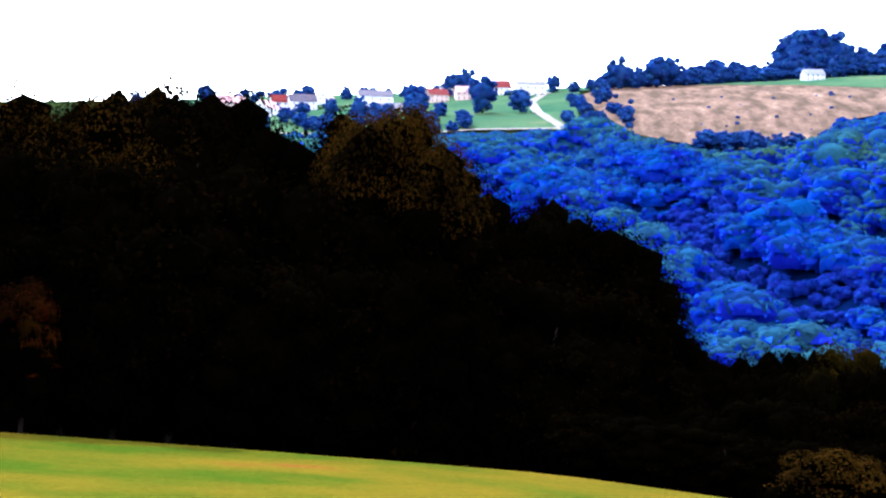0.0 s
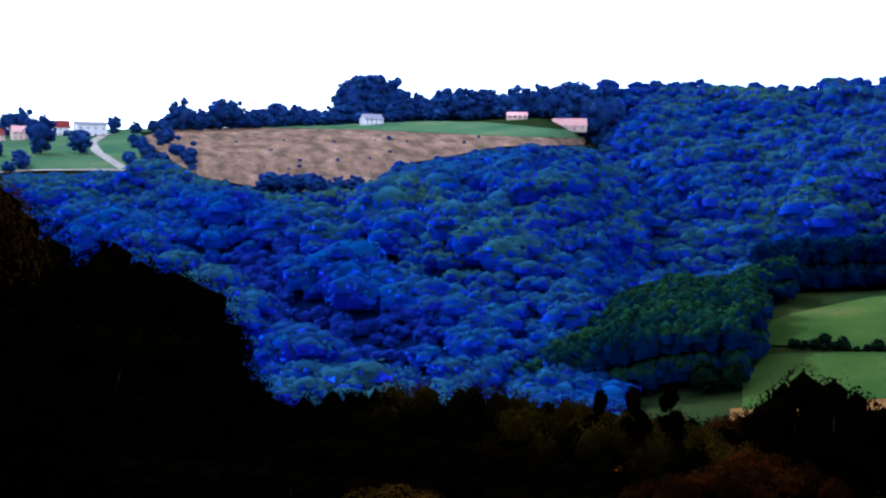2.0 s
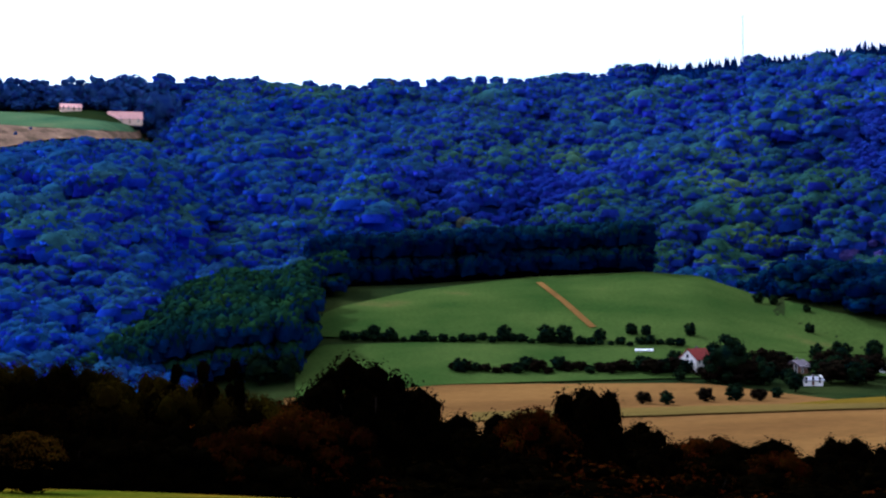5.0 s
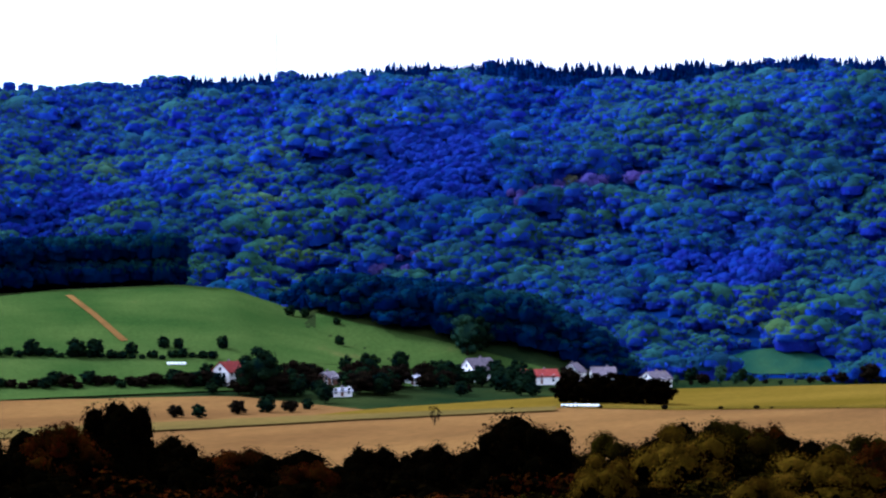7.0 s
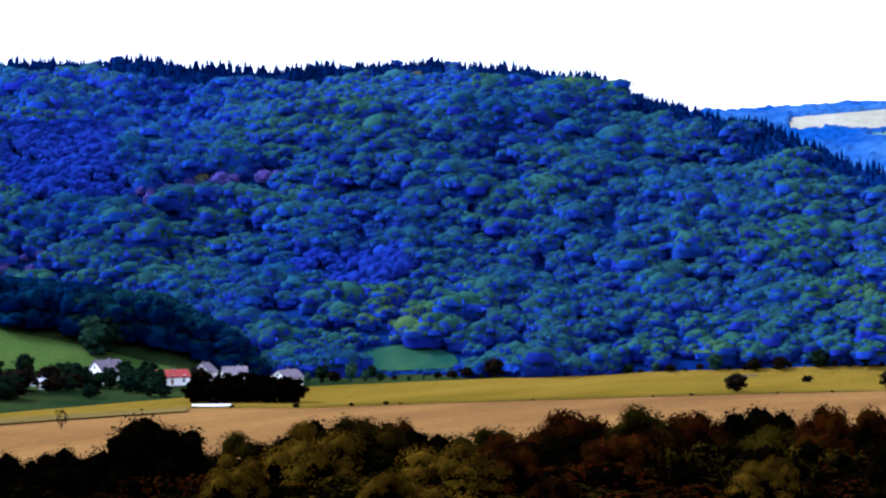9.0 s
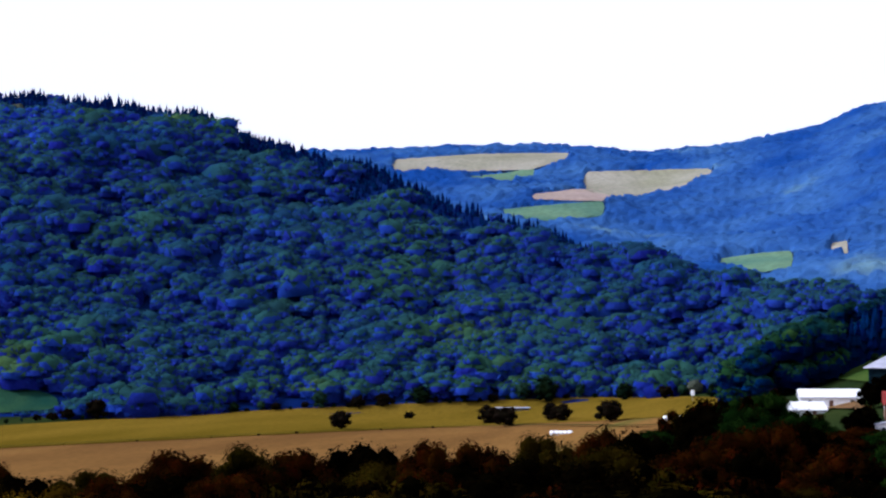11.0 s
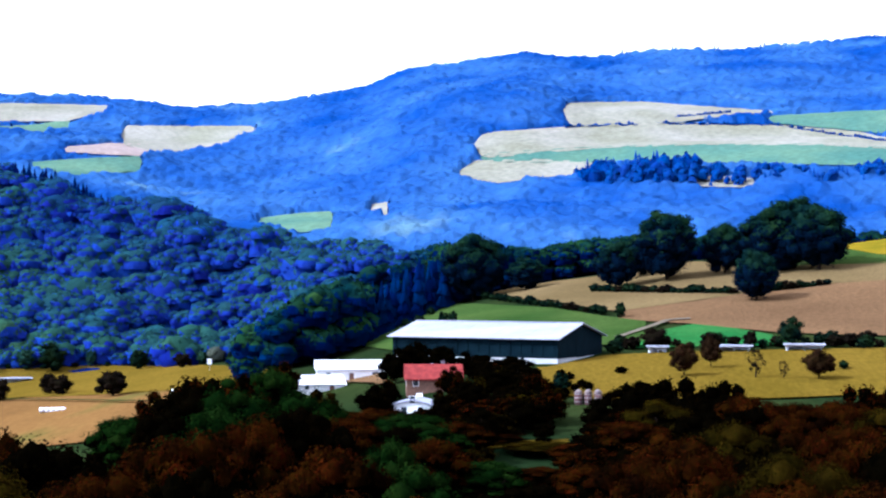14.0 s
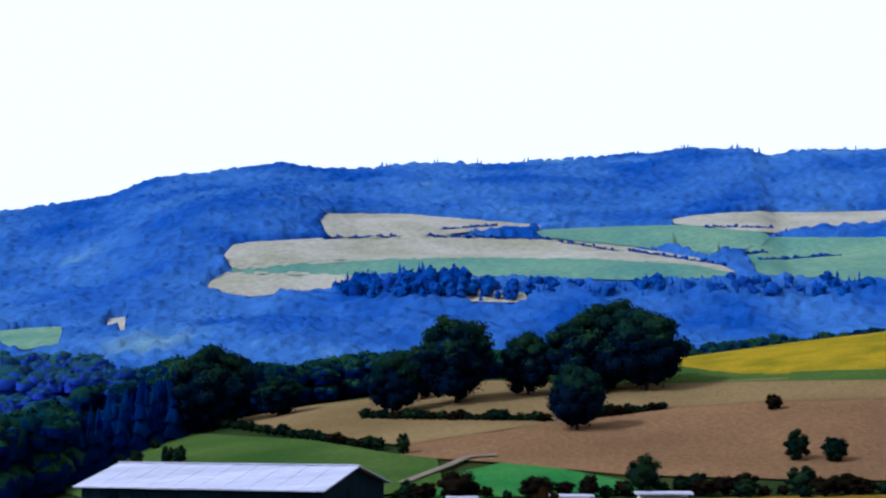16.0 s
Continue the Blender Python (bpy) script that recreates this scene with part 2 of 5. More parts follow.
SHEET = material("grey_sheet_roof", (0.22, 0.215, 0.25), (0.28, 0.27, 0.31), 6.0, rough=0.95, fine=0.4, bump=0.1, spec=0.0, stretch=(1, 0.1, 1))
SHEET_PALE = material("white_sheet_roof", (0.46, 0.44, 0.45), (0.58, 0.55, 0.55), 4.0, rough=0.9, fine=0.4, bump=0.1, spec=0.0, stretch=(1, 0.2, 1))
BOARD = material("dark_green_cladding", (0.0016, 0.0055, 0.0085), (0.0032, 0.0090, 0.0130), 3.0, fine=0.3, bump=0.4, spec=0.03)
CONCRETE = material("pale_concrete", (0.33, 0.324, 0.312), (0.42, 0.408, 0.396), 3.0, fine=0.2, bump=0.2)
GLASS = material("window_glass", (0.02, 0.025, 0.03), (0.04, 0.045, 0.05), 1.0, rough=0.08, bump=0.0, spec=0.6)
DOORWOOD = material("brown_door", (0.10, 0.05, 0.03), (0.16, 0.08, 0.05), 0.5, fine=0.05)
STEEL = material("galvanised_steel", (0.35, 0.35, 0.36), (0.45, 0.45, 0.46), 1.0, rough=0.4, metal=0.9, fine=0.1, bump=0.05)
FILM = material("white_bale_wrap", (0.78, 0.78, 0.80), (0.86, 0.86, 0.87), 1.0, rough=0.35, fine=0.1, bump=0.1)


# ---- land ----
def smooth(a, b, x):
    t = np.clip((x - a) / (b - a), 0, 1)
    return t * t * (3 - 2 * t)


def tan_deg(e):
    return np.tan(np.radians(e))


def curve(x, pairs):
    return np.interp(x, pairs[0::2], pairs[1::2])


def ripple(b, d, size):
    """A soft unevenness of the land, about -1 to 1."""
    x, y = d * np.sin(np.radians(b)) / size, d * np.cos(np.radians(b)) / size
    return (np.sin(x * 1.3 + 1.7 * np.sin(y * 0.7)) + np.sin(y * 1.1 + 1.9 * np.sin(x * 0.8 + 1)) + 0.6 * np.sin(2.3 * x - 1.9 * y)) / 2.6


BROW = (-60, 54, 8, 54, 22, 46, 70, 44, 80, 85, 140, 90)
EDGE = (-60, -5.2, -20, -5.2, -14, -5.5, -8, -5.95, -2, -6.35, 4, -6.7, 8, -7.1, 13, -7.5, 21, -8.0, 28, -8.5, 45, -9.3, 70, -9.2, 78, -8.0, 83, -6.9, 85.6, -6.6, 89, -6.3, 94, -5.7, 97, -6.0, 103, -7.5, 140, -7.5)
PLAIN = (-60, -75, 5, -70, 14, -56, 24, -44, 70, -43.0, 77, -33, 84, -21.5, 88, -20.6, 110, -19.5)
HILL_TOP = (-60, 3, 6, 3.2, 10, 4.8, 13.2, 5.1, 14.2, 5.7, 15, 6.2, 16.5, 6.4, 19.2, 6.5, 22, 6.2, 27, 6.45, 30, 6.55, 33, 6.8, 36.5, 7.0, 40, 7.2, 43.4, 7.45, 44.7, 7.55, 46.3, 7.3, 49, 7.2, 52, 7.45, 54.4, 7.5,
            55.7, 7.35, 57.8, 7.2, 60.2, 7.0, 61.5, 6.3, 63.1, 5.8, 64.7, 5.45, 66.6, 4.85, 68.5, 3.95, 70.2, 3.35, 73.5, 2.3, 75, 2.1, 76, 1.75, 78.3, 1.05, 79.5, 0.8, 82, 0.1, 84, -0.6, 90, -3)
HILL_RIDGE = (-60, 1500, 20, 1450, 60, 1330, 70, 1020, 78, 880, 84, 760, 90, 700)
HILL_FOOT = (-60, 1150, 12, 1150, 20, 950, 40, 880, 50, 770, 76, 720, 84, 640, 90, 620)
KNOLL_TOP = (10, -8, 12.6, -4.4, 14.9, -3.0, 17, -1.6, 18.7, -0.9, 20.2, -0.9, 22.2, -0.6, 25, -0.5, 29, -0.25, 32.9, -0.1, 34.8, -0.24, 36.7, -0.88,
             39, -1.55, 41.8, -2.68, 45, -4.2)
SPUR_TOP = (34, -4, 36, -1.8, 37.7, -0.9, 39.3, -0.9, 42.4, -1.1, 45.3, -1.6, 47.3, -2.6, 48.8, -3.6, 50, -5)
RISE_TOP = (76, -8, 78.5, -3.6, 80.5, -2.3, 82, -1.75, 83.5, -1.1, 85.6, -0.5, 87.5, -0.1, 89, 0.1, 91.5, 0.55, 94.5, 0.75, 96.6, 1.05, 98.4, 1.3, 100.2, 1.55, 104, 2.0, 112, 2.5, 140, 3)
FAR_TOP = (-60, 3, 40, 3, 55, 5.2, 63.8, 5.7, 70.4, 5.9, 73.3, 5.8, 75.4, 5.55, 78.52, 5.8, 81.2, 6.3, 81.89, 6.55, 82.53, 6.85, 83.84, 7.1, 86.58, 7.45, 89.12, 7.3, 90.99, 7.5, 94, 7.5, 97.43, 7.7, 99.82, 7.9, 101.69, 7.85, 102.31, 7.6, 103.45, 7.75, 112.28, 7.6, 121.59, 6)


def land(b, d):
    """Height of the ground at bearing b (degrees, clockwise) and distance d."""
    b, d = np.asarray(b, float), np.asarray(d, float)
    brow_d = curve(b, BROW)
    edge = brow_d * tan_deg(curve(b, EDGE))
    plain = curve(b, PLAIN)
    k = np.clip(d / brow_d, 0, 1)
    brow = -2.6 + (edge + 2.6) * k ** 1.3
    past = d - brow_d
    drop = edge - 4 * smooth(0, 16, past) - (19 + edge) * smooth(13, 58, past) * 0.6 - 16 * smooth(48, 178, past)
    z = np.where(past < 0, brow, drop)
    z = z + (plain - z) * smooth(150, 430, d)
    z = z + ripple(b, d, 90) * 0.8 * smooth(200, 500, d)
    # wooded hollow between the brow and the farm
    z = z - 7 * smooth(77, 82, b) * smooth(150, 250, d) * (1 - smooth(340, 450, d))
    # left valley side with its plateau, where the upper village stands
    side = 1 - smooth(14, 24, b)
    up = curve(d, (520, -78, 700, -28, 850, 12, 1040, 56, 1130, 82, 1300, 114, 1400, 127, 1500, 136, 2000, 150))
    up = up + smooth(1000, 1250, d) * ((b - 3) * 1.0 - 4)
    up = up + 8 * np.sin((d + 33 * b) / 31 + 0.9 * ripple(b, d, 70)) * smooth(560, 700, d) * (1 - smooth(930, 1040, d))
    z = np.maximum(z, up * side - 200 * (1 - side))
    # green knoll in the middle of the valley
    top = 830 * tan_deg(curve(b, KNOLL_TOP))
    knoll = plain + (top - plain) * smooth(560, 850, d) - (top + 60) * smooth(850, 1050, d)
    z = np.where((b > 10) & (b < 45), np.maximum(z, knoll), z)
    # spur behind the valley village
    top = 800 * tan_deg(curve(b, SPUR_TOP))
    spur = plain + (top - plain) * smooth(690, 805, d) - (top + 70) * smooth(815, 930, d)
    z = np.where((b > 34) & (b < 50), np.maximum(z, spur), z)
    # the long wooded hill
    rd, fd = curve(b, HILL_RIDGE), curve(b, HILL_FOOT)
    top = rd * tan_deg(curve(b, HILL_TOP))
    t = (d - fd) / (rd - fd)
    face = np.where(t < 1, -48 + (top + 48) * (0.75 * np.clip(t, 0, 1) + 0.25 * smooth(0, 1, t)), top - 0.16 * (d - rd))
    face = face + (ripple(b, d, 78) * 17 + ripple(b + 40, d, 38) * 6) * smooth(0.1, 0.4, t) * (1 - smooth(0.75, 1.0, t))
    z = np.where((t > 0) & (b < 90), np.maximum(z, face), z)
    # fields and woods rising behind the farm
    top = 690 * tan_deg(curve(b, RISE_TOP))
    rise = plain + (top - plain) * smooth(440, 730, d) ** 0.9 - (top + 70) * smooth(740, 1000, d)
    z = np.where((b > 76) & (d > 440), np.maximum(z, rise), z)
    # far hills
    top = 2400 * tan_deg(curve(b, FAR_TOP))
    t = (d - 1000) / 1400
    far = -60 + (top + 60) * np.clip(t, 0, 1) ** 0.92 + (ripple(b, d, 190) * 24 + ripple(b + 30, d, 75) * 8) * smooth(0.05, 0.3, t) * (1 - smooth(0.8, 1.0, t)) - 0.01 * np.maximum(d - 2400, 0)
    return np.where(t > 0, np.maximum(z, far), z)


def spot(b, d, dz=0.0):
    """World place on the ground at a bearing and distance."""
    a = math.radians(b)
    return Vector((d * math.sin(a), d * math.cos(a), EYE + float(land(b, d)) + dz))


def reach(b, e, d0=300.0, d1=2400.0):
    """Distance at which the ground first rises to elevation e (degrees) along bearing b."""
    d = np.linspace(d0, d1, 1500)
    z = land(np.full_like(d, b), d)
    over = np.nonzero(z >= d * math.tan(math.radians(e)))[0]
    return float(d[over[0]]) if len(over) else float(d1)


def mesh_from(name, verts, faces, mat, smooth_shade=True, second=None, which=None):
    me = bpy.data.meshes.new(name)
    verts, faces = np.asarray(verts, np.float32), np.asarray(faces, np.int32)
    n = faces.shape[1]
    me.vertices.add(len(verts))
    me.vertices.foreach_set("co", verts.ravel())
    me.loops.add(faces.size)
    me.loops.foreach_set("vertex_index", faces.ravel())
    me.polygons.add(len(faces))
    me.polygons.foreach_set("loop_start", np.arange(len(faces), dtype=np.int32) * n)
    me.polygons.foreach_set("use_smooth", np.full(len(faces), smooth_shade))
    me.materials.append(mat)
    if second:
        me.materials.append(second)
        me.polygons.foreach_set("material_index", np.asarray(which, np.int32))
    me.update(calc_edges=True)
    return me


def grid_faces(nu, nv):
    i = (np.arange(nu - 1)[:, None] * nv + np.arange(nv - 1)[None, :]).ravel()
    return np.stack([i, i + nv, i + nv + 1, i + 1], 1)


def polar_xyz(b, d, z):
    a = np.radians(b)
    return np.stack([d * np.sin(a), d * np.cos(a), z + EYE], -1)


# the ground: one sheet round the viewpoint, out to the horizon
gb = np.concatenate([np.arange(-60, 140, 0.4), np.arange(140, 300.1, 5.0)])
gd = np.concatenate([[0.0], np.geomspace(1.0, 120, 40), np.linspace(126, 1500, 120), np.linspace(1520, 2500, 36), np.geomspace(2600, 4900, 12)])
BB, DD = np.meshgrid(gb, gd, indexing="ij")


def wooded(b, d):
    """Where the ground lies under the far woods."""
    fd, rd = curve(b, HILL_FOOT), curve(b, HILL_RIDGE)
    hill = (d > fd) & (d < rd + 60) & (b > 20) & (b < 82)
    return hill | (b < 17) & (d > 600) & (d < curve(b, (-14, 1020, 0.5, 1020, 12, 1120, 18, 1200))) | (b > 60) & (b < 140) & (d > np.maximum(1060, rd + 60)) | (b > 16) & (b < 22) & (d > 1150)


ZZ = land(np.where(BB > 140, 140 - (BB - 140) * 200 / 160, BB), DD)
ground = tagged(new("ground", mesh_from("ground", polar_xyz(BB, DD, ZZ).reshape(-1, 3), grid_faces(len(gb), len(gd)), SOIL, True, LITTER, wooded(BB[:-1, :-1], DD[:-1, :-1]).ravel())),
                "rolling grassy land with wooded hills and valley", "ground", kind="structure")

CLEAR = []  # open ground, kept free of woods


def field(name, label, lower, upper, mat, d0=300.0, d1=2400.0, lift=None, clear=True, rounded=0.0):
    """An open field draped on the land between a lower and an upper edge, given as bearing, elevation, ..."""
    b = np.linspace(max(lower[0], upper[0]), min(lower[-2], upper[-2]), 60)
    lo = np.array([reach(x, e, d0, d1) for x, e in zip(b, curve(b, lower))])
    hi = np.array([reach(x, e, d0, d1) for x, e in zip(b, curve(b, upper))])
    lo, hi = lo - 0.004 * lo, np.maximum(hi, lo + 1) + 0.004 * lo
    if rounded:  # ends drawn in, so that the field has no square corners
        q = np.clip(np.minimum(np.arange(60) / 60, np.arange(59, -1, -1) / 60) / rounded, 0, 1)
        q, mid = np.sqrt(1 - (1 - q) ** 2), (lo + hi) / 2
        lo, hi = mid + (lo - mid) * q, mid + (hi - mid) * q + 0.5
    s = np.linspace(0, 1, 30)
    D = lo[:, None] + (hi - lo)[:, None] * s[None, :]
    Bm = np.repeat(b[:, None], len(s), 1)
    wob = ripple(Bm * 3, D, 14) * 0.002 * D
    up = lift if lift else 0.0011 * float(lo.mean())
    ob = new(name, mesh_from(name, polar_xyz(Bm, D + wob * (np.abs(s - 0.5) > 0.45), land(Bm, D) + up).reshape(-1, 3), grid_faces(len(b), len(s)), mat))
    if clear:
        CLEAR.append((b, lo, hi, land(b, lo) / lo))
    return tagged(ob, label, "field", kind="structure")


def is_clear(b, d, margin=6.0):
    out = np.zeros(b.shape, bool)
    for fb, lo, hi, _ in CLEAR:
        out |= (b > fb[0] - 0.1) & (b < fb[-1] + 0.1) & (d > np.interp(b, fb, lo) - margin) & (d < np.interp(b, fb, hi) + margin * 0.5)
    return out


def low_enough(b, d, h):
    """Tree heights cut down so that no open field is hidden from the camera."""
    h = np.array(h)
    for fb, lo, hi, slope in CLEAR:
        if lo.mean() < 700:
            continue
        near = (b > fb[0]) & (b < fb[-1]) & (d < np.interp(b, fb, lo) + 2) & (d > np.interp(b, fb, lo) - 260)
        h = np.where(near, np.minimum(h, d * np.interp(b, fb, slope) - land(b, d) + 3.0 + 4.0 * np.maximum(0, ripple(b * 8, d, 40))), h)
    return h

# near field on the brow, where the viewpoint stands
nb = np.linspace(-60, 140, 140)
nd = np.concatenate([np.linspace(0.02, 0.99, 40), [1.01]])
NB, ND = np.meshgrid(nb, nd, indexing="ij")
ND = ND * curve(NB, BROW)
tagged(new("near_field", mesh_from("near_field", polar_xyz(NB, ND, land(NB, ND) + 0.08).reshape(-1, 3), grid_faces(len(nb), len(nd)), GRASS)),
       "sunlit mown grass field with yellowed dry patches", "field", kind="structure")

# fields: upper left plateau
field("fallow_field", "dry pinkish fallow field above the wooded slope", (0.6, 4.5, 2.3, 3.4, 5.4, 2.8, 8.1, 3.0, 9.3, 3.8, 12.7, 4.4, 16.2, 4.45), (0.6, 4.65, 1.5, 5.0, 8, 4.95, 12, 4.75, 16.2, 4.6), OCHRE, 900, 1450)
field("plateau_meadow", "green strip of meadow along the plateau", (1.5, 5.03, 8, 4.98, 12, 4.78, 16.2, 4.62), (1.5, 5.22, 8, 5.3, 12, 5.2, 16.2, 4.78), UPLAND, 900, 1500)
field("village_meadow", "sunlit green meadow below the upper village", (-12, 3.4, -6, 3.25, -3, 3.5, 0.5, 3.5), (-12, 3.75, -6, 4.3, -3, 4.6, 0.5, 4.8), UPLAND, 900, 1450)
field("upper_village_green", "grassy ground between the village gardens", (-14, 3.8, -6, 4.35, -3, 4.65, 1.2, 4.85), (-14, 4.3, -6, 4.75, -3, 5.0, 1.2, 5.1), UPLAND, 900, 1550)
# fields: knoll and valley floor
field("knoll_meadow", "green pasture on the rounded knoll", (21.6, -2.3, 29, -2.6, 36, -2.75, 41.8, -2.95, 46, -3.25), (21.6, -1.75, 22.3, -1.4, 25, -0.8, 29, -0.32, 32.9, -0.13, 34.8, -0.27, 36.7, -0.92, 39, -1.5, 41.8, -2.1, 44, -2.65, 46, -3.15), MEADOW, 540, 860)
field("lower_meadow", "green pasture below the hedge", (20.9, -4.5, 25.8, -4.0, 34.8, -3.7, 41, -3.6), (20.9, -3.6, 21.7, -2.7, 25.8, -2.6, 29, -2.7, 36, -2.85, 41, -3.0), MEADOW, 480, 700)
field("stubble_field", "wide tan stubble field on the valley floor", (20.5, -6.3, 38, -6.4, 50, -6.0, 60, -5.4, 70, -5.2, 75, -4.7, 78, -4.2), (20.5, -4.5, 25.8, -4.05, 34.8, -3.95, 40, -4.5, 46, -4.3, 50, -4.35, 59, -4.1, 69.7, -3.73, 74, -3.58, 78, -3.3), STUBBLE, 330, 800)
field("hay_field", "yellow-green mown hay field", (37, -4.72, 40, -4.6, 46, -4.32, 50, -4.37, 59, -4.12, 69.7, -3.75, 74, -3.6, 77, -3.4, 79.5, -3.05), (37, -4.7, 40, -4.4, 46, -3.98, 50, -3.66, 57, -3.4, 69.7, -2.97, 74, -2.85, 77, -2.78, 79.5, -2.95), HAY, 400, 860)
field("grass_strip", "pale green strip across the stubble", (27, -5.3, 33, -5.1, 40, -4.75, 46, -4.45), (27, -5.05, 33, -4.85, 40, -4.6, 46, -4.35), DRY, 400, 700, lift=1.0, clear=False)
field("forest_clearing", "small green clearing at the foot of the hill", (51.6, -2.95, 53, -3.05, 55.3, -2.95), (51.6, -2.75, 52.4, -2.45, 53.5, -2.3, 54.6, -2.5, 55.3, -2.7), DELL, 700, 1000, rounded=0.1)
# fields: round the farm
field("farm_hay_field", "yellow hay field beside the farm", (87.1, -3.35, 89.1, -3.55, 93.7, -3.45, 97, -3.3, 104, -3.0), (87.1, -2.75, 89.2, -2.36, 91, -2.27, 93.3, -2.2, 97, -2.1, 104, -1.95), HAY, 340, 560)
field("garden_plot", "dark violet-brown dug plot beside the farmhouse", (80.4, -3.15, 82.6, -3.15), (80.4, -2.82, 82.6, -2.82), EARTH, 350, 470)
field("hay_strip", "yellow hay strip between dark trees", (85.7, -4.85, 88, -4.75), (85.7, -4.62, 88, -4.55), HAY, 260, 360)
field("orchard_meadow", "green orchard meadow behind the barn", (81.2, -2.1, 82.6, -2.25, 86.7, -2.3, 90.4, -1.9), (81.2, -1.8, 81.7, -1.25, 82.9, -0.97, 85.1, -0.86, 87.6, -0.99, 89.2, -1.25, 90.4, -1.39), MEADOW, 445, 740)
field("ploughed_field", "brown ploughed field on the slope", (89.6, -1.28, 91.8, -1.4, 94.4, -1.64, 98.5, -1.72, 104, -1.7), (89.6, -1.06, 90.7, -0.9, 93.2, -0.55, 94.5, -0.3, 98.5, -0.03, 104, 0.1), EARTH, 445, 760)
field("tan_field", "tan harvested field under the wood edge", (85.7, -0.58, 87.6, -0.85, 89.6, -1.04, 90.7, -0.88, 93.2, -0.53, 94.5, -0.28, 98.5, -0.01, 104, 0.12), (85.7, -0.5, 87.5, -0.18, 89, 0.0, 90.6, 0.34, 91.5, 0.46, 92.5, 0.45, 94.5, 0.3, 96.3, 0.35, 98.5, 0.45, 104, 0.5), TAN, 445, 760)
field("green_verge", "dark green verge below the flowering crop", (95.4, 0.38, 98.5, 0.46, 104, 0.52), (95.4, 0.45, 96.6, 0.85, 98.1, 0.58, 100.2, 0.66, 104, 0.7), MEADOW, 600, 760)
field("green_wedge", "bright green wedge of young crop", (90, -2.12, 94.6, -2.0), (90, -2.03, 91, -1.62, 91.8, -1.47, 92.9, -1.55, 94.6, -1.86), MEADOW2, 445, 700)
field("flowering_field", "bright yellow flowering crop field on the rise", (96.6, 0.88, 98.1, 0.6, 100.2, 0.68, 104, 0.72), (96.6, 1.0, 98.4, 1.24, 100.2, 1.48, 104, 1.9), MUSTARD, 600, 760)
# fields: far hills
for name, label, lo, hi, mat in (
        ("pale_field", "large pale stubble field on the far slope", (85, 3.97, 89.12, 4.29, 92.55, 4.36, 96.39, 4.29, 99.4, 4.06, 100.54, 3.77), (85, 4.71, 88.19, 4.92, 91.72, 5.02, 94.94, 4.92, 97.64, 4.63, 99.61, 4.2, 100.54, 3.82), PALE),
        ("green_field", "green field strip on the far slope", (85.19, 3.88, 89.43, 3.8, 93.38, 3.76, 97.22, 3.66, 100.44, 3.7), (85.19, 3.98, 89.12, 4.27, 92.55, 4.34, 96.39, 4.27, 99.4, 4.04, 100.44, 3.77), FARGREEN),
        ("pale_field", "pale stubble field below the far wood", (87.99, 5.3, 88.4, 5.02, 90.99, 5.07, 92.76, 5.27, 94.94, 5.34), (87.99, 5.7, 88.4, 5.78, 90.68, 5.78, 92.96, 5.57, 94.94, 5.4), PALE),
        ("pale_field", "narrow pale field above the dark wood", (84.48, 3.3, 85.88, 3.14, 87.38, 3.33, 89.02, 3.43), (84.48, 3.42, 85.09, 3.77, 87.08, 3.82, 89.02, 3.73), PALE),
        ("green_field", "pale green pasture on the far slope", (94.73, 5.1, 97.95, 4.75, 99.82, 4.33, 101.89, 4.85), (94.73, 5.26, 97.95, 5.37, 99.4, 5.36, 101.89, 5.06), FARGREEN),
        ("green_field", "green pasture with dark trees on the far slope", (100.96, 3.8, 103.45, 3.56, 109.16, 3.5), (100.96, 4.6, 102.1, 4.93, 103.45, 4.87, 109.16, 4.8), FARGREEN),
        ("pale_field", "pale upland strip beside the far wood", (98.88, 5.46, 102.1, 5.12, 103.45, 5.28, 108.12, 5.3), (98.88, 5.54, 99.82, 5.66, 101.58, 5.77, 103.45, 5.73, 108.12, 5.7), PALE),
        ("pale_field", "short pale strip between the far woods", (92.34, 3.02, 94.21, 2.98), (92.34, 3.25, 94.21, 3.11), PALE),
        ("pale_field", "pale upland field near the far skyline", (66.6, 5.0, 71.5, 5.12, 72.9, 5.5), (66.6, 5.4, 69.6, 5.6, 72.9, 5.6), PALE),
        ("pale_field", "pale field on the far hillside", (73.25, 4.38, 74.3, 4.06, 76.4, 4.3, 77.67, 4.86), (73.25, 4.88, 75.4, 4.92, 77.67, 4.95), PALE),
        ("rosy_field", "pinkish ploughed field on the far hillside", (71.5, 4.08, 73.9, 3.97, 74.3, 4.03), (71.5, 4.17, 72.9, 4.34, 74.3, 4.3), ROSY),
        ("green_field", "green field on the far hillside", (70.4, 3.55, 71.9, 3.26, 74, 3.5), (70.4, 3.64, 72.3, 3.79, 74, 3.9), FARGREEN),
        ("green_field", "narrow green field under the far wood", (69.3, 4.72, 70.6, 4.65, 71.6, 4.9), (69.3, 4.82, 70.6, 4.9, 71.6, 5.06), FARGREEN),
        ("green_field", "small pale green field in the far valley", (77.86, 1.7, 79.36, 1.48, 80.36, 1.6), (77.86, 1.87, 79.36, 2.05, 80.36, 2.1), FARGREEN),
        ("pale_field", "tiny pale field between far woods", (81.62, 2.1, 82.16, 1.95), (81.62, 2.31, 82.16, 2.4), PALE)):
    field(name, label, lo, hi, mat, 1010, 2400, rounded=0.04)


# ---- crowns ----
def ico(sub):
    bm = bmesh.new()
    bmesh.ops.create_icosphere(bm, subdivisions=sub, radius=1.0)
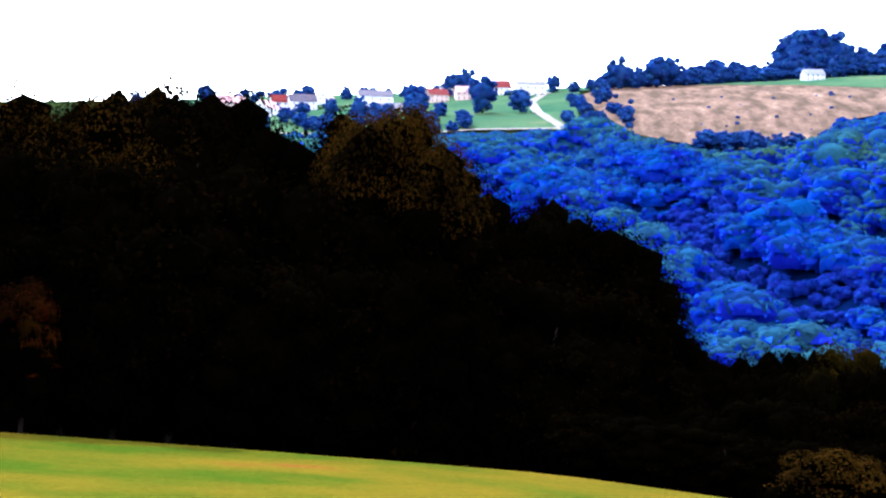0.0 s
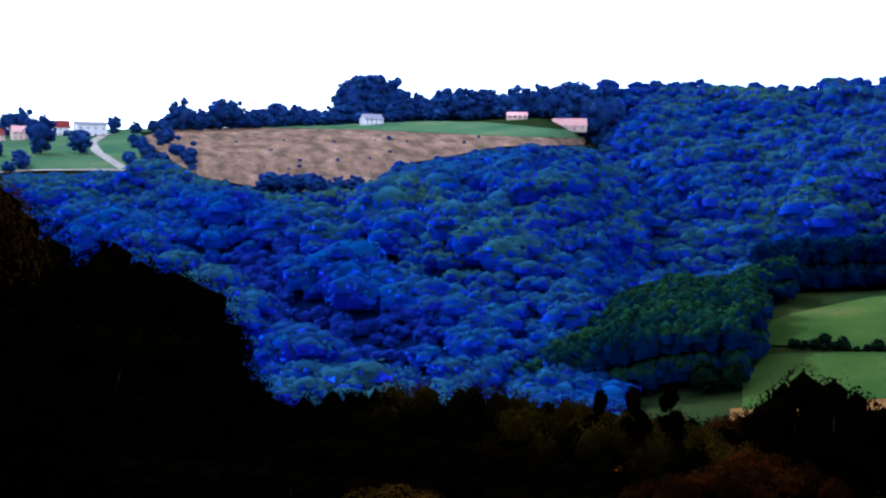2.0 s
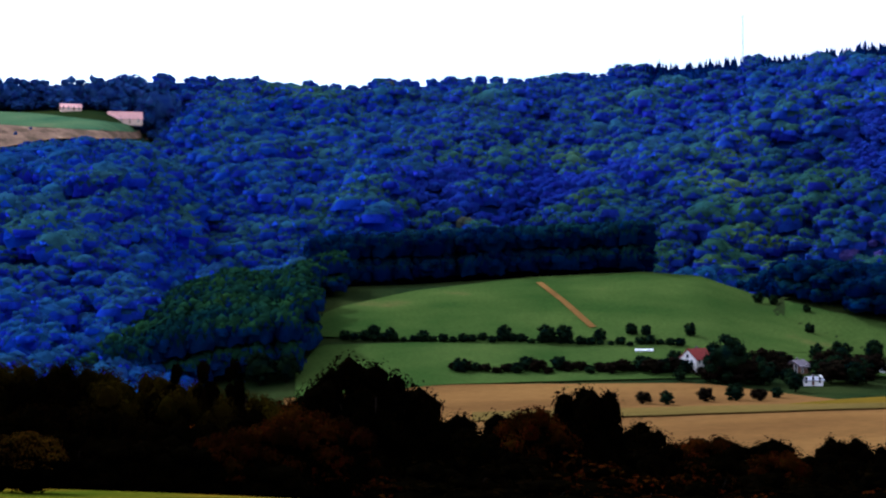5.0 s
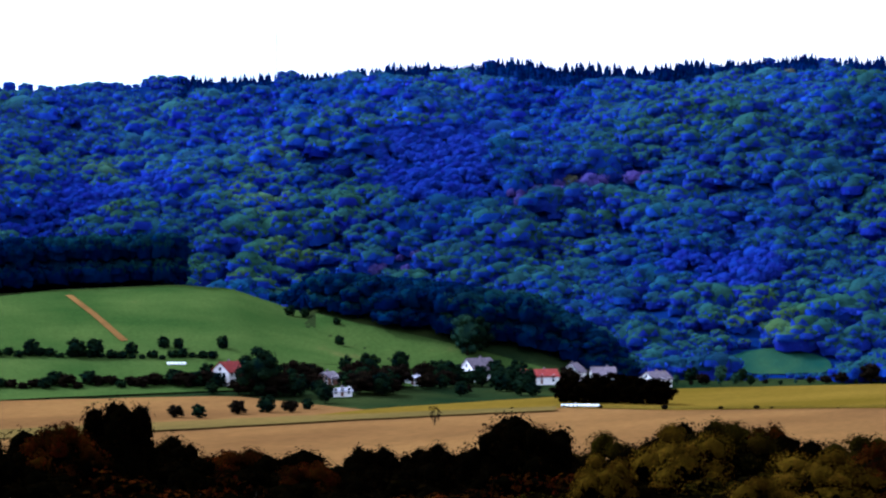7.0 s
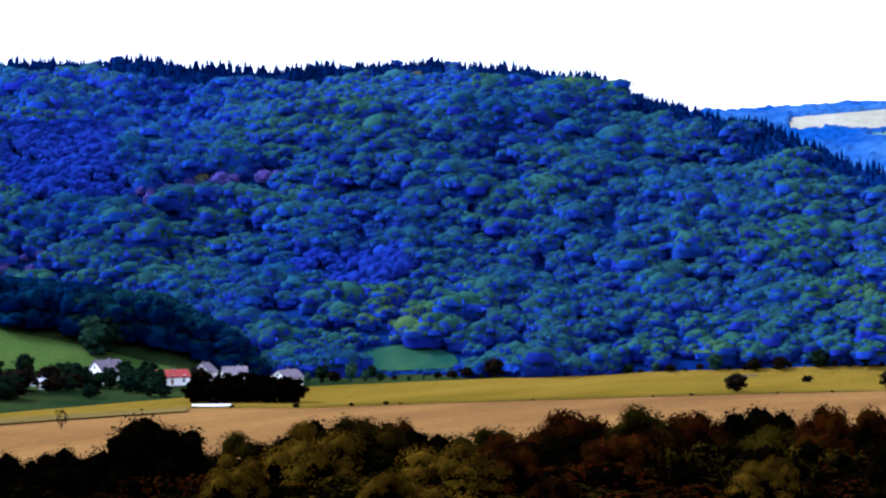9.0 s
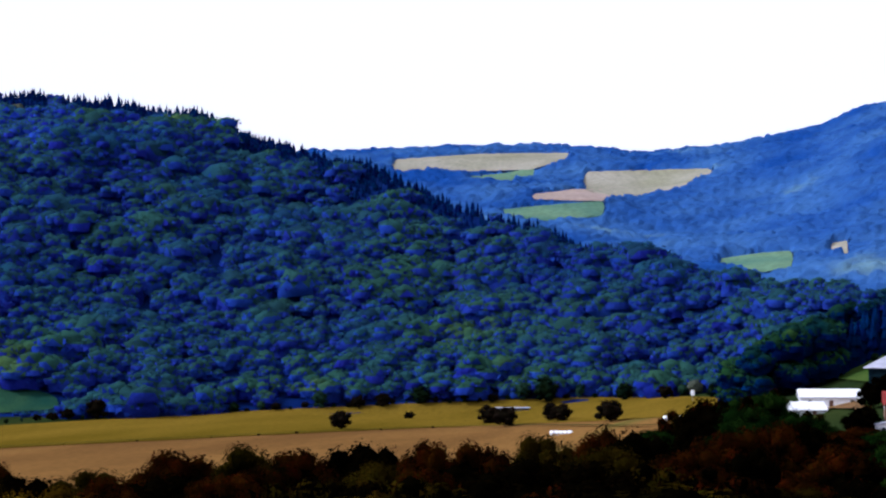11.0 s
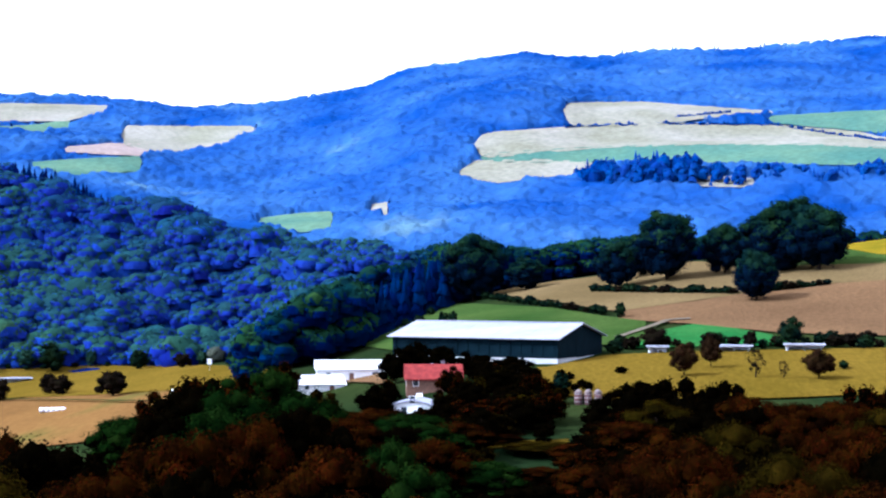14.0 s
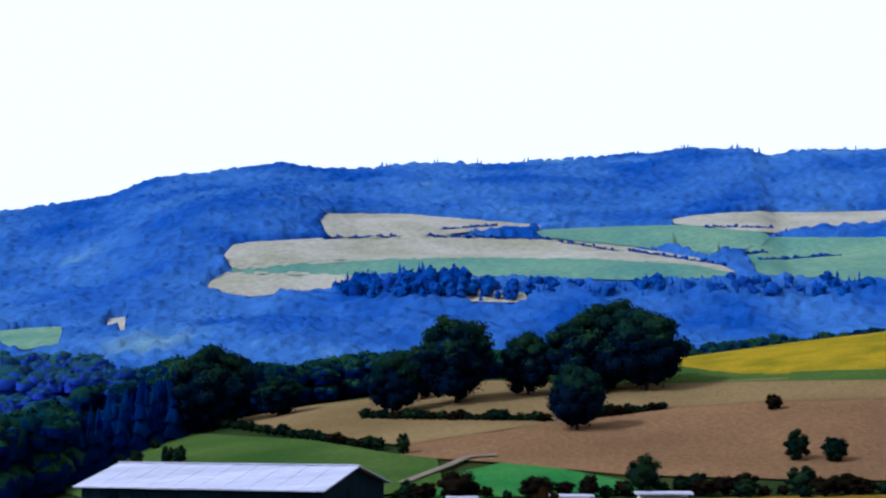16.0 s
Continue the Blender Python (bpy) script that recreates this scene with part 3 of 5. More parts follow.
    v = np.array([x.co[:] for x in bm.verts])
    f = np.array([[x.index for x in p.verts] for p in bm.faces])
    bm.free()
    return v, f


ICO1, ICO2 = ico(1), ico(2)


def lumps(rng, n, rough=0.12, tufts=62, size=0.066, main=True):
    """A domed crown, one unit high and about one wide: one large lump, n smaller ones round its top, and leaf
    tufts lying all over it. Returns points, faces, and 1 for upward faces painted in the sunlit colour."""
    V, F, M, k = [], [], [], 0
    balls = [(np.array([0, 0, 0.44]), np.array([0.36, 0.36, 0.40]), ICO2 if main else ICO1)]
    for i in range(n):
        a, el = i * 2.4 + rng.uniform(-0.5, 0.5), math.asin(0.05 + 0.9 * (i + 0.5) / n)
        q = rng.uniform(0.26, 0.36)
        balls.append((np.array([q * math.cos(a) * math.cos(el), q * math.sin(a) * math.cos(el), 0.44 + q * math.sin(el)]), np.array([1, 1, 0.8]) * rng.uniform(0.15, 0.25), ICO1))
    for c, r, (base_v, base_f) in balls:
        v = base_v * (1 + rough * np.sin(base_v @ rng.normal(0, 3.2, (3, 1)) + rng.uniform(0, 6)) + rough * rng.uniform(-1, 1, (len(base_v), 1)))
        V.append(v * r * 0.94 + c)
        base_f = base_f[base_v[base_f].mean(1)[:, 2] > -0.45]
        F.append(base_f + k)
        mid = base_v[base_f].mean(1)
        # upward faces take the painted sunlit colour, the others the shade colour
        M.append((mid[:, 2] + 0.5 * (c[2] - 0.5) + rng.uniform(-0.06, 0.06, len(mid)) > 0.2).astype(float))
        k += len(v)
    pick = rng.integers(0, len(balls), tufts)
    pick[: tufts // 3] = 0
    cc, rr = np.array([x[0] for x in balls])[pick], np.array([x[1] for x in balls])[pick]
    q = rng.normal(0, 1, (tufts, 3))
    q[:, 2] = np.abs(q[:, 2]) - 0.35
    q /= np.linalg.norm(q, axis=1)[:, None]
    p = cc + q * rr * rng.uniform(0.92, 1.10, (tufts, 1))
    face = q + rng.normal(0, 0.5, (tufts, 3))
    side = np.cross(face, rng.normal(0, 1, (tufts, 3)))
    side /= np.linalg.norm(side, axis=1)[:, None]
    up = np.cross(face, side)
    s = size * rng.uniform(0.6, 1.3, (tufts, 1))
    V.append(np.stack([p - side * s - up * s * 0.5, p + side * s - up * s * 0.5, p + up * s], 1).reshape(-1, 3))
    F.append(np.arange(tufts * 3).reshape(-1, 3) + k)
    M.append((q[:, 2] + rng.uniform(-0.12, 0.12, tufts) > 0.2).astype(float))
    return np.concatenate(V), np.concatenate(F), np.concatenate(M)


def spire(rng):
    """A conifer of four ragged tiers, one unit high."""
    V, F = [], []
    for i in range(4):
        z0, z1, r = 0.08 + i * 0.2, 0.42 + i * 0.19, 0.22 - 0.05 * i
        a = np.arange(8) * math.pi / 4 + rng.uniform(0, 1)
        rr = r * rng.uniform(0.7, 1.25, 8)
        ring = np.stack([rr * np.cos(a), rr * np.sin(a), z0 + rng.uniform(-0.05, 0.03, 8)], 1)
        k = sum(len(x) for x in V)
        V.append(np.concatenate([ring, [[0, 0, z1]]]))
        F.append(np.array([[k + j, k + (j + 1) % 8, k + 8] for j in range(8)]))
    return np.concatenate(V), np.concatenate(F), np.zeros(32)


def scatter(name, label, b, d, height, width, templates, mat, tip=None, sink=0.15, lift=0.0):
    """ONE mesh of many far trees: each template copied to bearings b and distances d."""
    rng = np.random.default_rng(len(b))
    z = land(b, d) + lift
    P = polar_xyz(b, d, z)
    pick = rng.integers(0, len(templates), len(b))
    V, F, M, off = [], [], [], 0
    for k, (tv, tf, tm) in enumerate(templates):
        idx = np.nonzero(pick == k)[0]
        if not len(idx):
            continue
        a = rng.uniform(0, 6.283, len(idx))
        ca, sa = np.cos(a)[:, None], np.sin(a)[:, None]
        x = (tv[None, :, 0] * ca - tv[None, :, 1] * sa) * width[idx][:, None]
        y = (tv[None, :, 0] * sa + tv[None, :, 1] * ca) * width[idx][:, None]
        zz = (tv[None, :, 2] - sink) * height[idx][:, None]
        v = np.stack([x, y, zz], -1) + P[idx][:, None, :]
        f = tf[None] + (np.arange(len(idx)) * len(tv))[:, None, None] + off
        V.append(v.reshape(-1, 3))
        F.append(f.reshape(-1, 3))
        M.append(np.tile(tm, len(idx)))
        off += len(idx) * len(tv)
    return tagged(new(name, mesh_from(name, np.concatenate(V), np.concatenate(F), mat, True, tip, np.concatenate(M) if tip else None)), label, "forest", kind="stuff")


def seats(b0, b1, d0, d1, gap, seed):
    """Uneven tree places, about gap metres apart, between two bearings and distances."""
    rng = np.random.default_rng(seed)
    B, D = [], []
    d = d0
    while d < d1:
        db = math.degrees(gap / d)
        b = np.arange(b0, b1, db)
        B.append(b + rng.uniform(-0.48, 0.48, len(b)) * db)
        D.append(d + rng.uniform(-0.48, 0.48, len(b)) * gap)
        d += gap
    return np.concatenate(B), np.concatenate(D)


rng = np.random.default_rng(5)
SMALL = [lumps(rng, 3, 0.2, 20, 0.09, False) for _ in range(5)]
CROWN = [lumps(rng, 6, 0.15, 130, 0.045) for _ in range(10)]
FIRS = [spire(rng) for _ in range(5)]


def wood(name, label, b, d, low, high, wide, templates, mat, seed, tip=None, sink=0.15, trim=None):
    r = np.random.default_rng(seed)
    keep = ~is_clear(b, d)
    b, d = b[keep], d[keep]
    h = (low + (high - low) * r.uniform(0, 1, len(b)) ** 1.6) * (1 + 0.38 * ripple(b * 2, d, 30))
    if trim is not None:
        h = h * trim[keep]
    h = low_enough(b, d, h * np.clip(d / 1100, 0.75, 1.0))
    b, d, h = b[h > 3], d[h > 3], h[h > 3]
    w = h * r.uniform(wide * 0.85, wide * 1.2, len(b))
    return scatter(name, label, b, d, h, w, templates, mat, tip, sink)


# left valley side
b, d = seats(-14, 24, 560, 1360, 11.0, 11)
upper = curve(b, (-14, 1060, -6, 1050, -3, 1050, 0.5, 1050, 16.2, 1200, 17, 1360, 24, 1360))
keep = (d < upper) & ((b < 17) | (d > 850))


def side_stand(b, d):
    e = np.degrees(np.arctan2(land(b, d), d))
    e, b = e + 0.7 * ripple(b * 2, d, 35), b + 1.2 * ripple(b, d, 30)
    return (b > 2.5) & (b < 9.5) & (np.abs(e + 0.9 + 0.42 * (b - 5)) < 1.0) & (ripple(b * 3, d, 40) > -0.55)


keep &= ~side_stand(b, d)
bs, ds = seats(1, 12, 560, 1100, 7.5, 41)
k1 = side_stand(bs, ds)
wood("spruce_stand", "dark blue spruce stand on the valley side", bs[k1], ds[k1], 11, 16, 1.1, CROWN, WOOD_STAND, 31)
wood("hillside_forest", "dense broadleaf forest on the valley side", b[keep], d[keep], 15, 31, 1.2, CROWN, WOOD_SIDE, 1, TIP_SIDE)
# wooded hill
b, d = seats(9, 83, 640, 1540, 12.2, 12)
fd, rd = curve(b, HILL_FOOT), curve(b, HILL_RIDGE)
t = (d - fd) / (rd - fd)
keep = (t > -0.02) & (t < 1.04) & ((b < 80) | (d > 700)) & ((b > 21) | (d > 1230) & (b > 16.3) | (d > 1400))
fir = (t > 0.9) & (b > 33) & (ripple(b * 4, d, 40) > -0.6) | (b > 61) & (t > 0.8) & (ripple(b * 5, d, 30) > -0.4)
e = np.degrees(np.arctan2(land(b, d), d))
rose = (b > 44.0) & (b < 49.2) & (e > 2.4 + 0.12 * (b - 44)) & (e < 3.1 + 0.10 * (b - 44)) | (b > 39.5) & (b < 41.5) & (e > 0.1) & (e < 0.8)


def hill_stand(b, d):
    e = np.degrees(np.arctan2(land(b, d), d))
    e = e + 0.8 * ripple(b * 2, d, 48)
    b = b + 1.8 * ripple(b, d, 40)
    return (b > 38.8) & (b < 45.2) & (e > 2.5) & (e < 5.2) & (ripple(b * 3, d, 45) > -0.45) | (b > 49) & (b < 53) & (e > -0.4) & (e < 0.9) | (b > 26) & (b < 33) & (e > 1.5) & (e < 3.2) & (ripple(b * 3, d, 45) > -0.1)


gold = np.random.default_rng(77).uniform(0, 1, len(b)) < 0.007
bs, ds = seats(25, 54, 640, 1400, 7.5, 42)
fs, rs = curve(bs, HILL_FOOT), curve(bs, HILL_RIDGE)
k1 = hill_stand(bs, ds) & (ds > fs) & (ds < rs * 0.99)
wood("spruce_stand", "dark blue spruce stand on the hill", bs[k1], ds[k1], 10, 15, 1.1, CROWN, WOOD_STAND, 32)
keep &= ~hill_stand(b, d) | rose
k1 = keep & ~fir & ~rose & ~gold
# upper trees get a paler base colour that stands for thicker haze
high = k1 & (b < 62) & (d + 60 * ripple(b, d, 45) > 1130 + 6 * np.maximum(0, b - 44))
k1 &= ~high
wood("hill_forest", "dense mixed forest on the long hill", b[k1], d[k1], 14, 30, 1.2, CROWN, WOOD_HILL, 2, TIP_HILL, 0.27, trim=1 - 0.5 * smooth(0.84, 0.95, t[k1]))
wood("upper_hill_forest", "forest on the upper hill, painted paler with haze", b[high], d[high], 14, 28, 1.2, CROWN, WOOD_UP, 24, TIP_UP, 0.3, trim=1 - 0.5 * smooth(0.84, 0.95, t[high]))
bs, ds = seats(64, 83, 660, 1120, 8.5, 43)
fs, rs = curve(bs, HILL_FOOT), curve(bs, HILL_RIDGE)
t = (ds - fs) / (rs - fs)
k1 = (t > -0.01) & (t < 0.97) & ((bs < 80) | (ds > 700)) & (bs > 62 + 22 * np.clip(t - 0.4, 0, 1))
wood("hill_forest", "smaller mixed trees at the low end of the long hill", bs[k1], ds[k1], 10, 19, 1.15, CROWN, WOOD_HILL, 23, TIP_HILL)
k1 = keep & rose
wood("bare_larches", "reddish bare larches on the hillside", b[k1], d[k1], 9, 15, 1.0, CROWN, WOOD_ROSE, 21)
k1 = keep & ~fir & gold
wood("yellowing_trees", "single yellowing trees scattered over the hillside", b[k1], d[k1], 9, 15, 1.0, CROWN, WOOD_GOLD, 22)
b2, d2 = seats(33, 84, 640, 1480, 5.5, 13)
fd, rd = curve(b2, HILL_FOOT), curve(b2, HILL_RIDGE)
t = (d2 - fd) / (rd - fd)
k2 = (t > 0.9) & (t < 1.03) & (ripple(b2 * 4, d2, 40) > -0.6) | (b2 > 61) & (t > 0.8) & (t < 1.03) & (ripple(b2 * 5, d2, 30) > -0.4)
wood("ridge_spruces", "dark spruces along the hill ridge", b2[k2], d2[k2], 6, 12, 1.0, FIRS, WOOD_FIR, 3)


def wood_under(name, label, b, d, tops, wide, mat, seed, low=7.0, tip=TIP_MID):
    """A wood whose tree tops follow a skyline, given as bearing, elevation, ..."""
    r = np.random.default_rng(seed)
    h = (d * tan_deg(curve(b, tops)) - land(b, d)) * r.uniform(0.74, 1.03, len(b))
    keep = ~is_clear(b, d, 2.0) & (h > low)
    b, d, h = b[keep], d[keep], np.minimum(h[keep], 30)
    w = np.clip(h * 0.8, 8, 15) * r.uniform(wide * 0.95, wide * 1.35, len(b))
    tall = h > 11  # tall trees carry a second storey of foliage under the top one
    bs, ds, hs = np.concatenate([b, b[tall]]), np.concatenate([d, d[tall]]), np.concatenate([np.where(tall, h * 0.62, h), h[tall] * 0.6])
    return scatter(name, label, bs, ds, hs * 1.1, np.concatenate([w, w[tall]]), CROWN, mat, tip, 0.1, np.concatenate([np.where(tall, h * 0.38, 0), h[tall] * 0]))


# woods on the knoll
b, d = seats(13.2, 22.6, 640, 850, 8.0, 14)
keep = (b < 21.6) | (d > 790)
wood_under("knoll_spur_wood", "sunlit oak wood on the spur of the knoll", b[keep], d[keep], (12.6, -3.3, 14.85, -2.0, 17, -0.35, 18.7, 0.25, 20.2, 0.05, 22.6, 1.0), 0.85, WOOD_MID, 4)
b, d = seats(21.8, 32.8, 838, 905, 8.0, 19)
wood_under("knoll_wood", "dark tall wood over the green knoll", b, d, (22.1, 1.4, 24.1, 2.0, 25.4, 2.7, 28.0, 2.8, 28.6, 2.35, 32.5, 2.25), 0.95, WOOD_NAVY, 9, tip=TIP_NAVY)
b, d = seats(35.5, 48.6, 700, 860, 7.0, 15)
keep = d > curve(b, (35.5, 800, 38, 780, 42, 757, 48.6, 745))
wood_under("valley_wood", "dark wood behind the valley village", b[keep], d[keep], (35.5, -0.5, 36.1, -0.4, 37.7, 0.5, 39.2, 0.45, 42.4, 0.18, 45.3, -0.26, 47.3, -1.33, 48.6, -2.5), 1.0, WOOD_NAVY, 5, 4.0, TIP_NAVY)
# woods behind the farm
b, d = seats(78.5, 106, 520, 800, 8.0, 16)
keep = d > curve(b, (78.5, 540, 80.5, 590, 83, 640, 85.2, 690, 87, 712, 89.5, 728, 106, 738))
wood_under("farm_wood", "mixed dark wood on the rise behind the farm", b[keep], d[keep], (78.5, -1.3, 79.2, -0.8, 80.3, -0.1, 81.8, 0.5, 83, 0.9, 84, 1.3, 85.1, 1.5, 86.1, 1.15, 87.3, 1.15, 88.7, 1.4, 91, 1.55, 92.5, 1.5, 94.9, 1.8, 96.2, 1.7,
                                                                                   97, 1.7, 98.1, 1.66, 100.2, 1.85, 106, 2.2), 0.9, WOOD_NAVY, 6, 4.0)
# far hills
fb, fd = np.arange(58, 113, 0.085), np.arange(1070, 2450, 4.5)
BB, DD = np.meshgrid(fb, fd, indexing="ij")
r = np.random.default_rng(17)
BB, DD = BB + r.uniform(-0.03, 0.03, BB.shape), DD + r.uniform(-1.6, 1.6, BB.shape)
# domed crowns, one to an uneven cell of bearing and distance
CELL_B, CELL_D = 0.31, 9.5
place = r.uniform(0.1, 0.9, (210, 160, 2))
girth, tall = r.uniform(5.0, 8.0, (210, 160)), 1.2 + 4.2 * r.uniform(0, 1, (210, 160)) ** 2
ci, cj = np.floor((BB - 50) / CELL_B).astype(int), np.floor((DD - 1000) / CELL_D).astype(int)
crown = np.zeros(BB.shape)
for di in (-1, 0, 1):
    for dj in (-1, 0, 1):
        i, j = ci + di, cj + dj
        across = np.radians(BB - 50 - (i + place[i, j, 0]) * CELL_B) * DD
        along = DD - 1000 - (j + place[i, j, 1]) * CELL_D
        crown = np.maximum(crown, tall[i, j] * np.sqrt(np.maximum(0, 1 - (across ** 2 + along ** 2) / girth[i, j] ** 2)))
crown = (3.0 + crown + 0.8 * r.uniform(0, 1, BB.shape) + 2.0 * ripple(BB, DD, 22)) * np.where(is_clear(BB, DD, 10.0), 0.05, 1.0)
faces = grid_faces(len(fb), len(fd))
keep = ~is_clear(BB[:-1, :-1], DD[:-1, :-1], -12.0) & (DD[:-1, :-1] > np.where(BB[:-1, :-1] > 84, 0, curve(BB[:-1, :-1], HILL_RIDGE) + 150))
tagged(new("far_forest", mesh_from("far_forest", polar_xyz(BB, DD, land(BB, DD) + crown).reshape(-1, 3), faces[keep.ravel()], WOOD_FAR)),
       "forest canopy over the far hills, painted haze blue", "forest", kind="stuff")
b, d = seats(90, 112, 2350, 2410, 9.0, 18)
k = ripple(b * 9, d, 60) > 0.1
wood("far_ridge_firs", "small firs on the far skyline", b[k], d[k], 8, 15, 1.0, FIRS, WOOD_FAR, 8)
# spruces and hedges among the far fields
r = np.random.default_rng(61)
b = np.concatenate([r.uniform(88.7, 92.3, 60), r.uniform(88.4, 104.5, 150)])
d = np.array([reach(x, e, 1010, 2400) for x, e in zip(b, r.uniform(2.95, 3.4, len(b)))])
h = np.concatenate([r.uniform(16, 26, 60), r.uniform(10, 16, 150)])
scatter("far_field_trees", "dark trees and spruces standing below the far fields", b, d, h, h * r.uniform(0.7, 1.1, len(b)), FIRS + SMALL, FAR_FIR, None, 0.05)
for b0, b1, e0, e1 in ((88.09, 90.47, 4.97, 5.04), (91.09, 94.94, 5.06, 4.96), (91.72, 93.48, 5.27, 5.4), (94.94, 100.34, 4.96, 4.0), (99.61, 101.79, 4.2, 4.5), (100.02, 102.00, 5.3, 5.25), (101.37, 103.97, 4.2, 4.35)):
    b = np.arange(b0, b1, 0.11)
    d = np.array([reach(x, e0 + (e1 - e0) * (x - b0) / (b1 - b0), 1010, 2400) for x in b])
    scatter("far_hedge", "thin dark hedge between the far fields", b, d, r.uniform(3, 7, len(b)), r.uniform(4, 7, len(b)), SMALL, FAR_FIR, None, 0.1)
# tall spruces at the edge of the wood behind the farm
b, d = seats(80.6, 85.4, 590, 700, 5.5, 63)
k = (d > curve(b, (80.6, 612, 83, 655, 85.4, 692))) & (d < curve(b, (80.6, 640, 83, 680, 85.4, 715)))
h = np.clip(d[k] * tan_deg(curve(b[k], (80.6, 0.0, 82, 0.5, 83.5, 1.0, 85.4, 1.2))) - land(b[k], d[k]), 8, 24) * r.uniform(0.8, 1.05, k.sum())
scatter("farm_spruces", "tall dark spruces at the edge of the farm wood", b[k], d[k], h, h * 0.75, FIRS, WOOD_NAVY, None, 0.05)


# ---- single trees ----
def part(name, me, parent, label=""):
    ob = new(name, me)
    ob.parent = parent
    return tagged(ob, label)


def bm_mesh(name, bm, mat, smooth_shade=False):
    me = bpy.data.meshes.new(name)
    bm.to_mesh(me)
    bm.free()
    me.materials.append(mat)
    me.polygons.foreach_set("use_smooth", np.full(len(me.polygons), smooth_shade))
    return me


def limb(bm, a, b, r0, r1, sides=7):
    a, b = Vector(a), Vector(b)
    q = (b - a).to_track_quat("Z", "Y")
    rings = []
    for p, r in ((a, r0), (a.lerp(b, 0.5) + Vector((r0 * 0.4, -r0 * 0.3, 0)), (r0 + r1) / 2), (b, r1)):
        rings.append([bm.verts.new(p + q @ Vector((r * math.cos(i * 6.2832 / sides), r * math.sin(i * 6.2832 / sides), 0))) for i in range(sides)])
    for lo, hi in zip(rings, rings[1:]):
        for i in range(sides):
            bm.faces.new((lo[i], lo[(i + 1) % sides], hi[(i + 1) % sides], hi[i]))
    bm.faces.new(rings[-1])


def tree_proto(name, label, seed, mat, height=10.0, width=9.0, stem=0.22, clumps=16, leaves=1500, leaf=0.7, shape=0.0, core=True, dark=False, tips=False, inside=None, limbs=False):
    """A tree: tapered trunk with limbs, and a crown of clumps with many single leaves round them."""
    r = np.random.default_rng(seed)
    thing = tagged(new(name), label, "tree")
    bm = bmesh.new()
    limb(bm, (0, 0, -1.5), (0.1, 0.05, height * (stem + 0.25)), height * 0.030, height * 0.014)
    for i in range(6):
        a = i * 1.05 + r.uniform(0, 0.6)
        w = width * r.uniform(0.2, 0.36)
        if limbs:
            part("trunk" if i == 0 else "limb", bm_mesh("trunk" if i == 0 else "limb", bm, BARK, True), thing)
            bm = bmesh.new()
        limb(bm, (0.05, 0.02, height * (stem + 0.03 * i)), (w * math.cos(a), w * math.sin(a), height * r.uniform(stem + 0.25, 0.8)), height * 0.012, height * 0.004, 5)
    part("limb" if limbs else "trunk", bm_mesh("limb" if limbs else "trunk", bm, BARK, True), thing)
    V, F, centres, k = [], [], [], 0
    for i in range(clumps):
        t = (i + 0.5) / clumps
        a = i * 2.4 + r.uniform(-0.4, 0.4)
        el = math.asin(min(1, max(-1, 1 - 2 * t)))
        rad = r.uniform(0.55, 0.80)
        taper = 1 - shape * (0.5 + 0.5 * math.sin(el))
        c = np.array([rad * width / 2 * math.cos(a) * math.cos(el) * taper, rad * width / 2 * math.sin(a) * math.cos(el) * taper,
                      height * (stem + (1 - stem) * (0.5 + 0.42 * rad / 0.68 * math.sin(el)))])
        s = width * r.uniform(0.13, 0.23) * (1 - 0.4 * shape)
        centres.append((c, s))
        if core:
            ball = ICO1
            v = ball[0] * (1 + 0.2 * r.uniform(-1, 1, (len(ball[0]), 1))) * s * 0.64 * np.array([1, 1, 0.85]) + c
            V.append(v)
            F.append(ball[1] + k)
            k += len(v)
    if core:
        v = ICO2[0] * (1 + 0.08 * r.uniform(-1, 1, (len(ICO2[0]), 1))) * np.array([width * 0.34, width * 0.34, height * (1 - stem) * 0.32]) * (1 - 0.4 * shape) + [0, 0, height * (stem + (1 - stem) * 0.5)]
        V.append(v)
        F.append(ICO2[1] + k)
        k += len(v)
    # leaves: small folded blades turned every way
    pick = r.integers(0, clumps, leaves)
    cc = np.array([c for c, _ in centres])[pick]
    ss = np.array([s for _, s in centres])[pick]
    n = r.normal(0, 1, (leaves, 3))
    if tips:
        n[: leaves * 3 // 5, 2] = np.abs(n[: leaves * 3 // 5, 2])
    n /= np.linalg.norm(n, axis=1)[:, None]
    p = cc + n * (ss * r.uniform(0.66, 0.94, leaves))[:, None] * np.array([1, 1, 0.85])
    u = np.cross(n, r.normal(0, 1, (leaves, 3)))
    u /= np.linalg.norm(u, axis=1)[:, None]
    w = np.cross(n, u) + 0.5 * n * r.uniform(-1, 1, (leaves, 1))
    sz = (leaf * r.uniform(0.5, 1.1, leaves))[:, None]
    V.append(np.stack([p - u * sz * 0.55 - w * sz * 0.3, p + u * sz * 0.55 - w * sz * 0.3, p + w * sz * 0.6], 1).reshape(-1, 3))
    F.append(np.arange(leaves * 3).reshape(-1, 3) + k)
    V = np.concatenate(V)
    V[:, 2] = height * stem * 0.6 + (V[:, 2] - V[:, 2].min()) * (height * (1 - stem * 0.6)) / (V[:, 2].max() - V[:, 2].min())
    V[:, :2] *= width / 2 / np.percentile(np.hypot(V[:, 0], V[:, 1]), 99)
    F = np.concatenate(F)
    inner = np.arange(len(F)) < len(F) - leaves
    if core and tips and leaf > 0.2:  # clump faces at the top take the sunlit leaf colour too
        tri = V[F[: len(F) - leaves]]
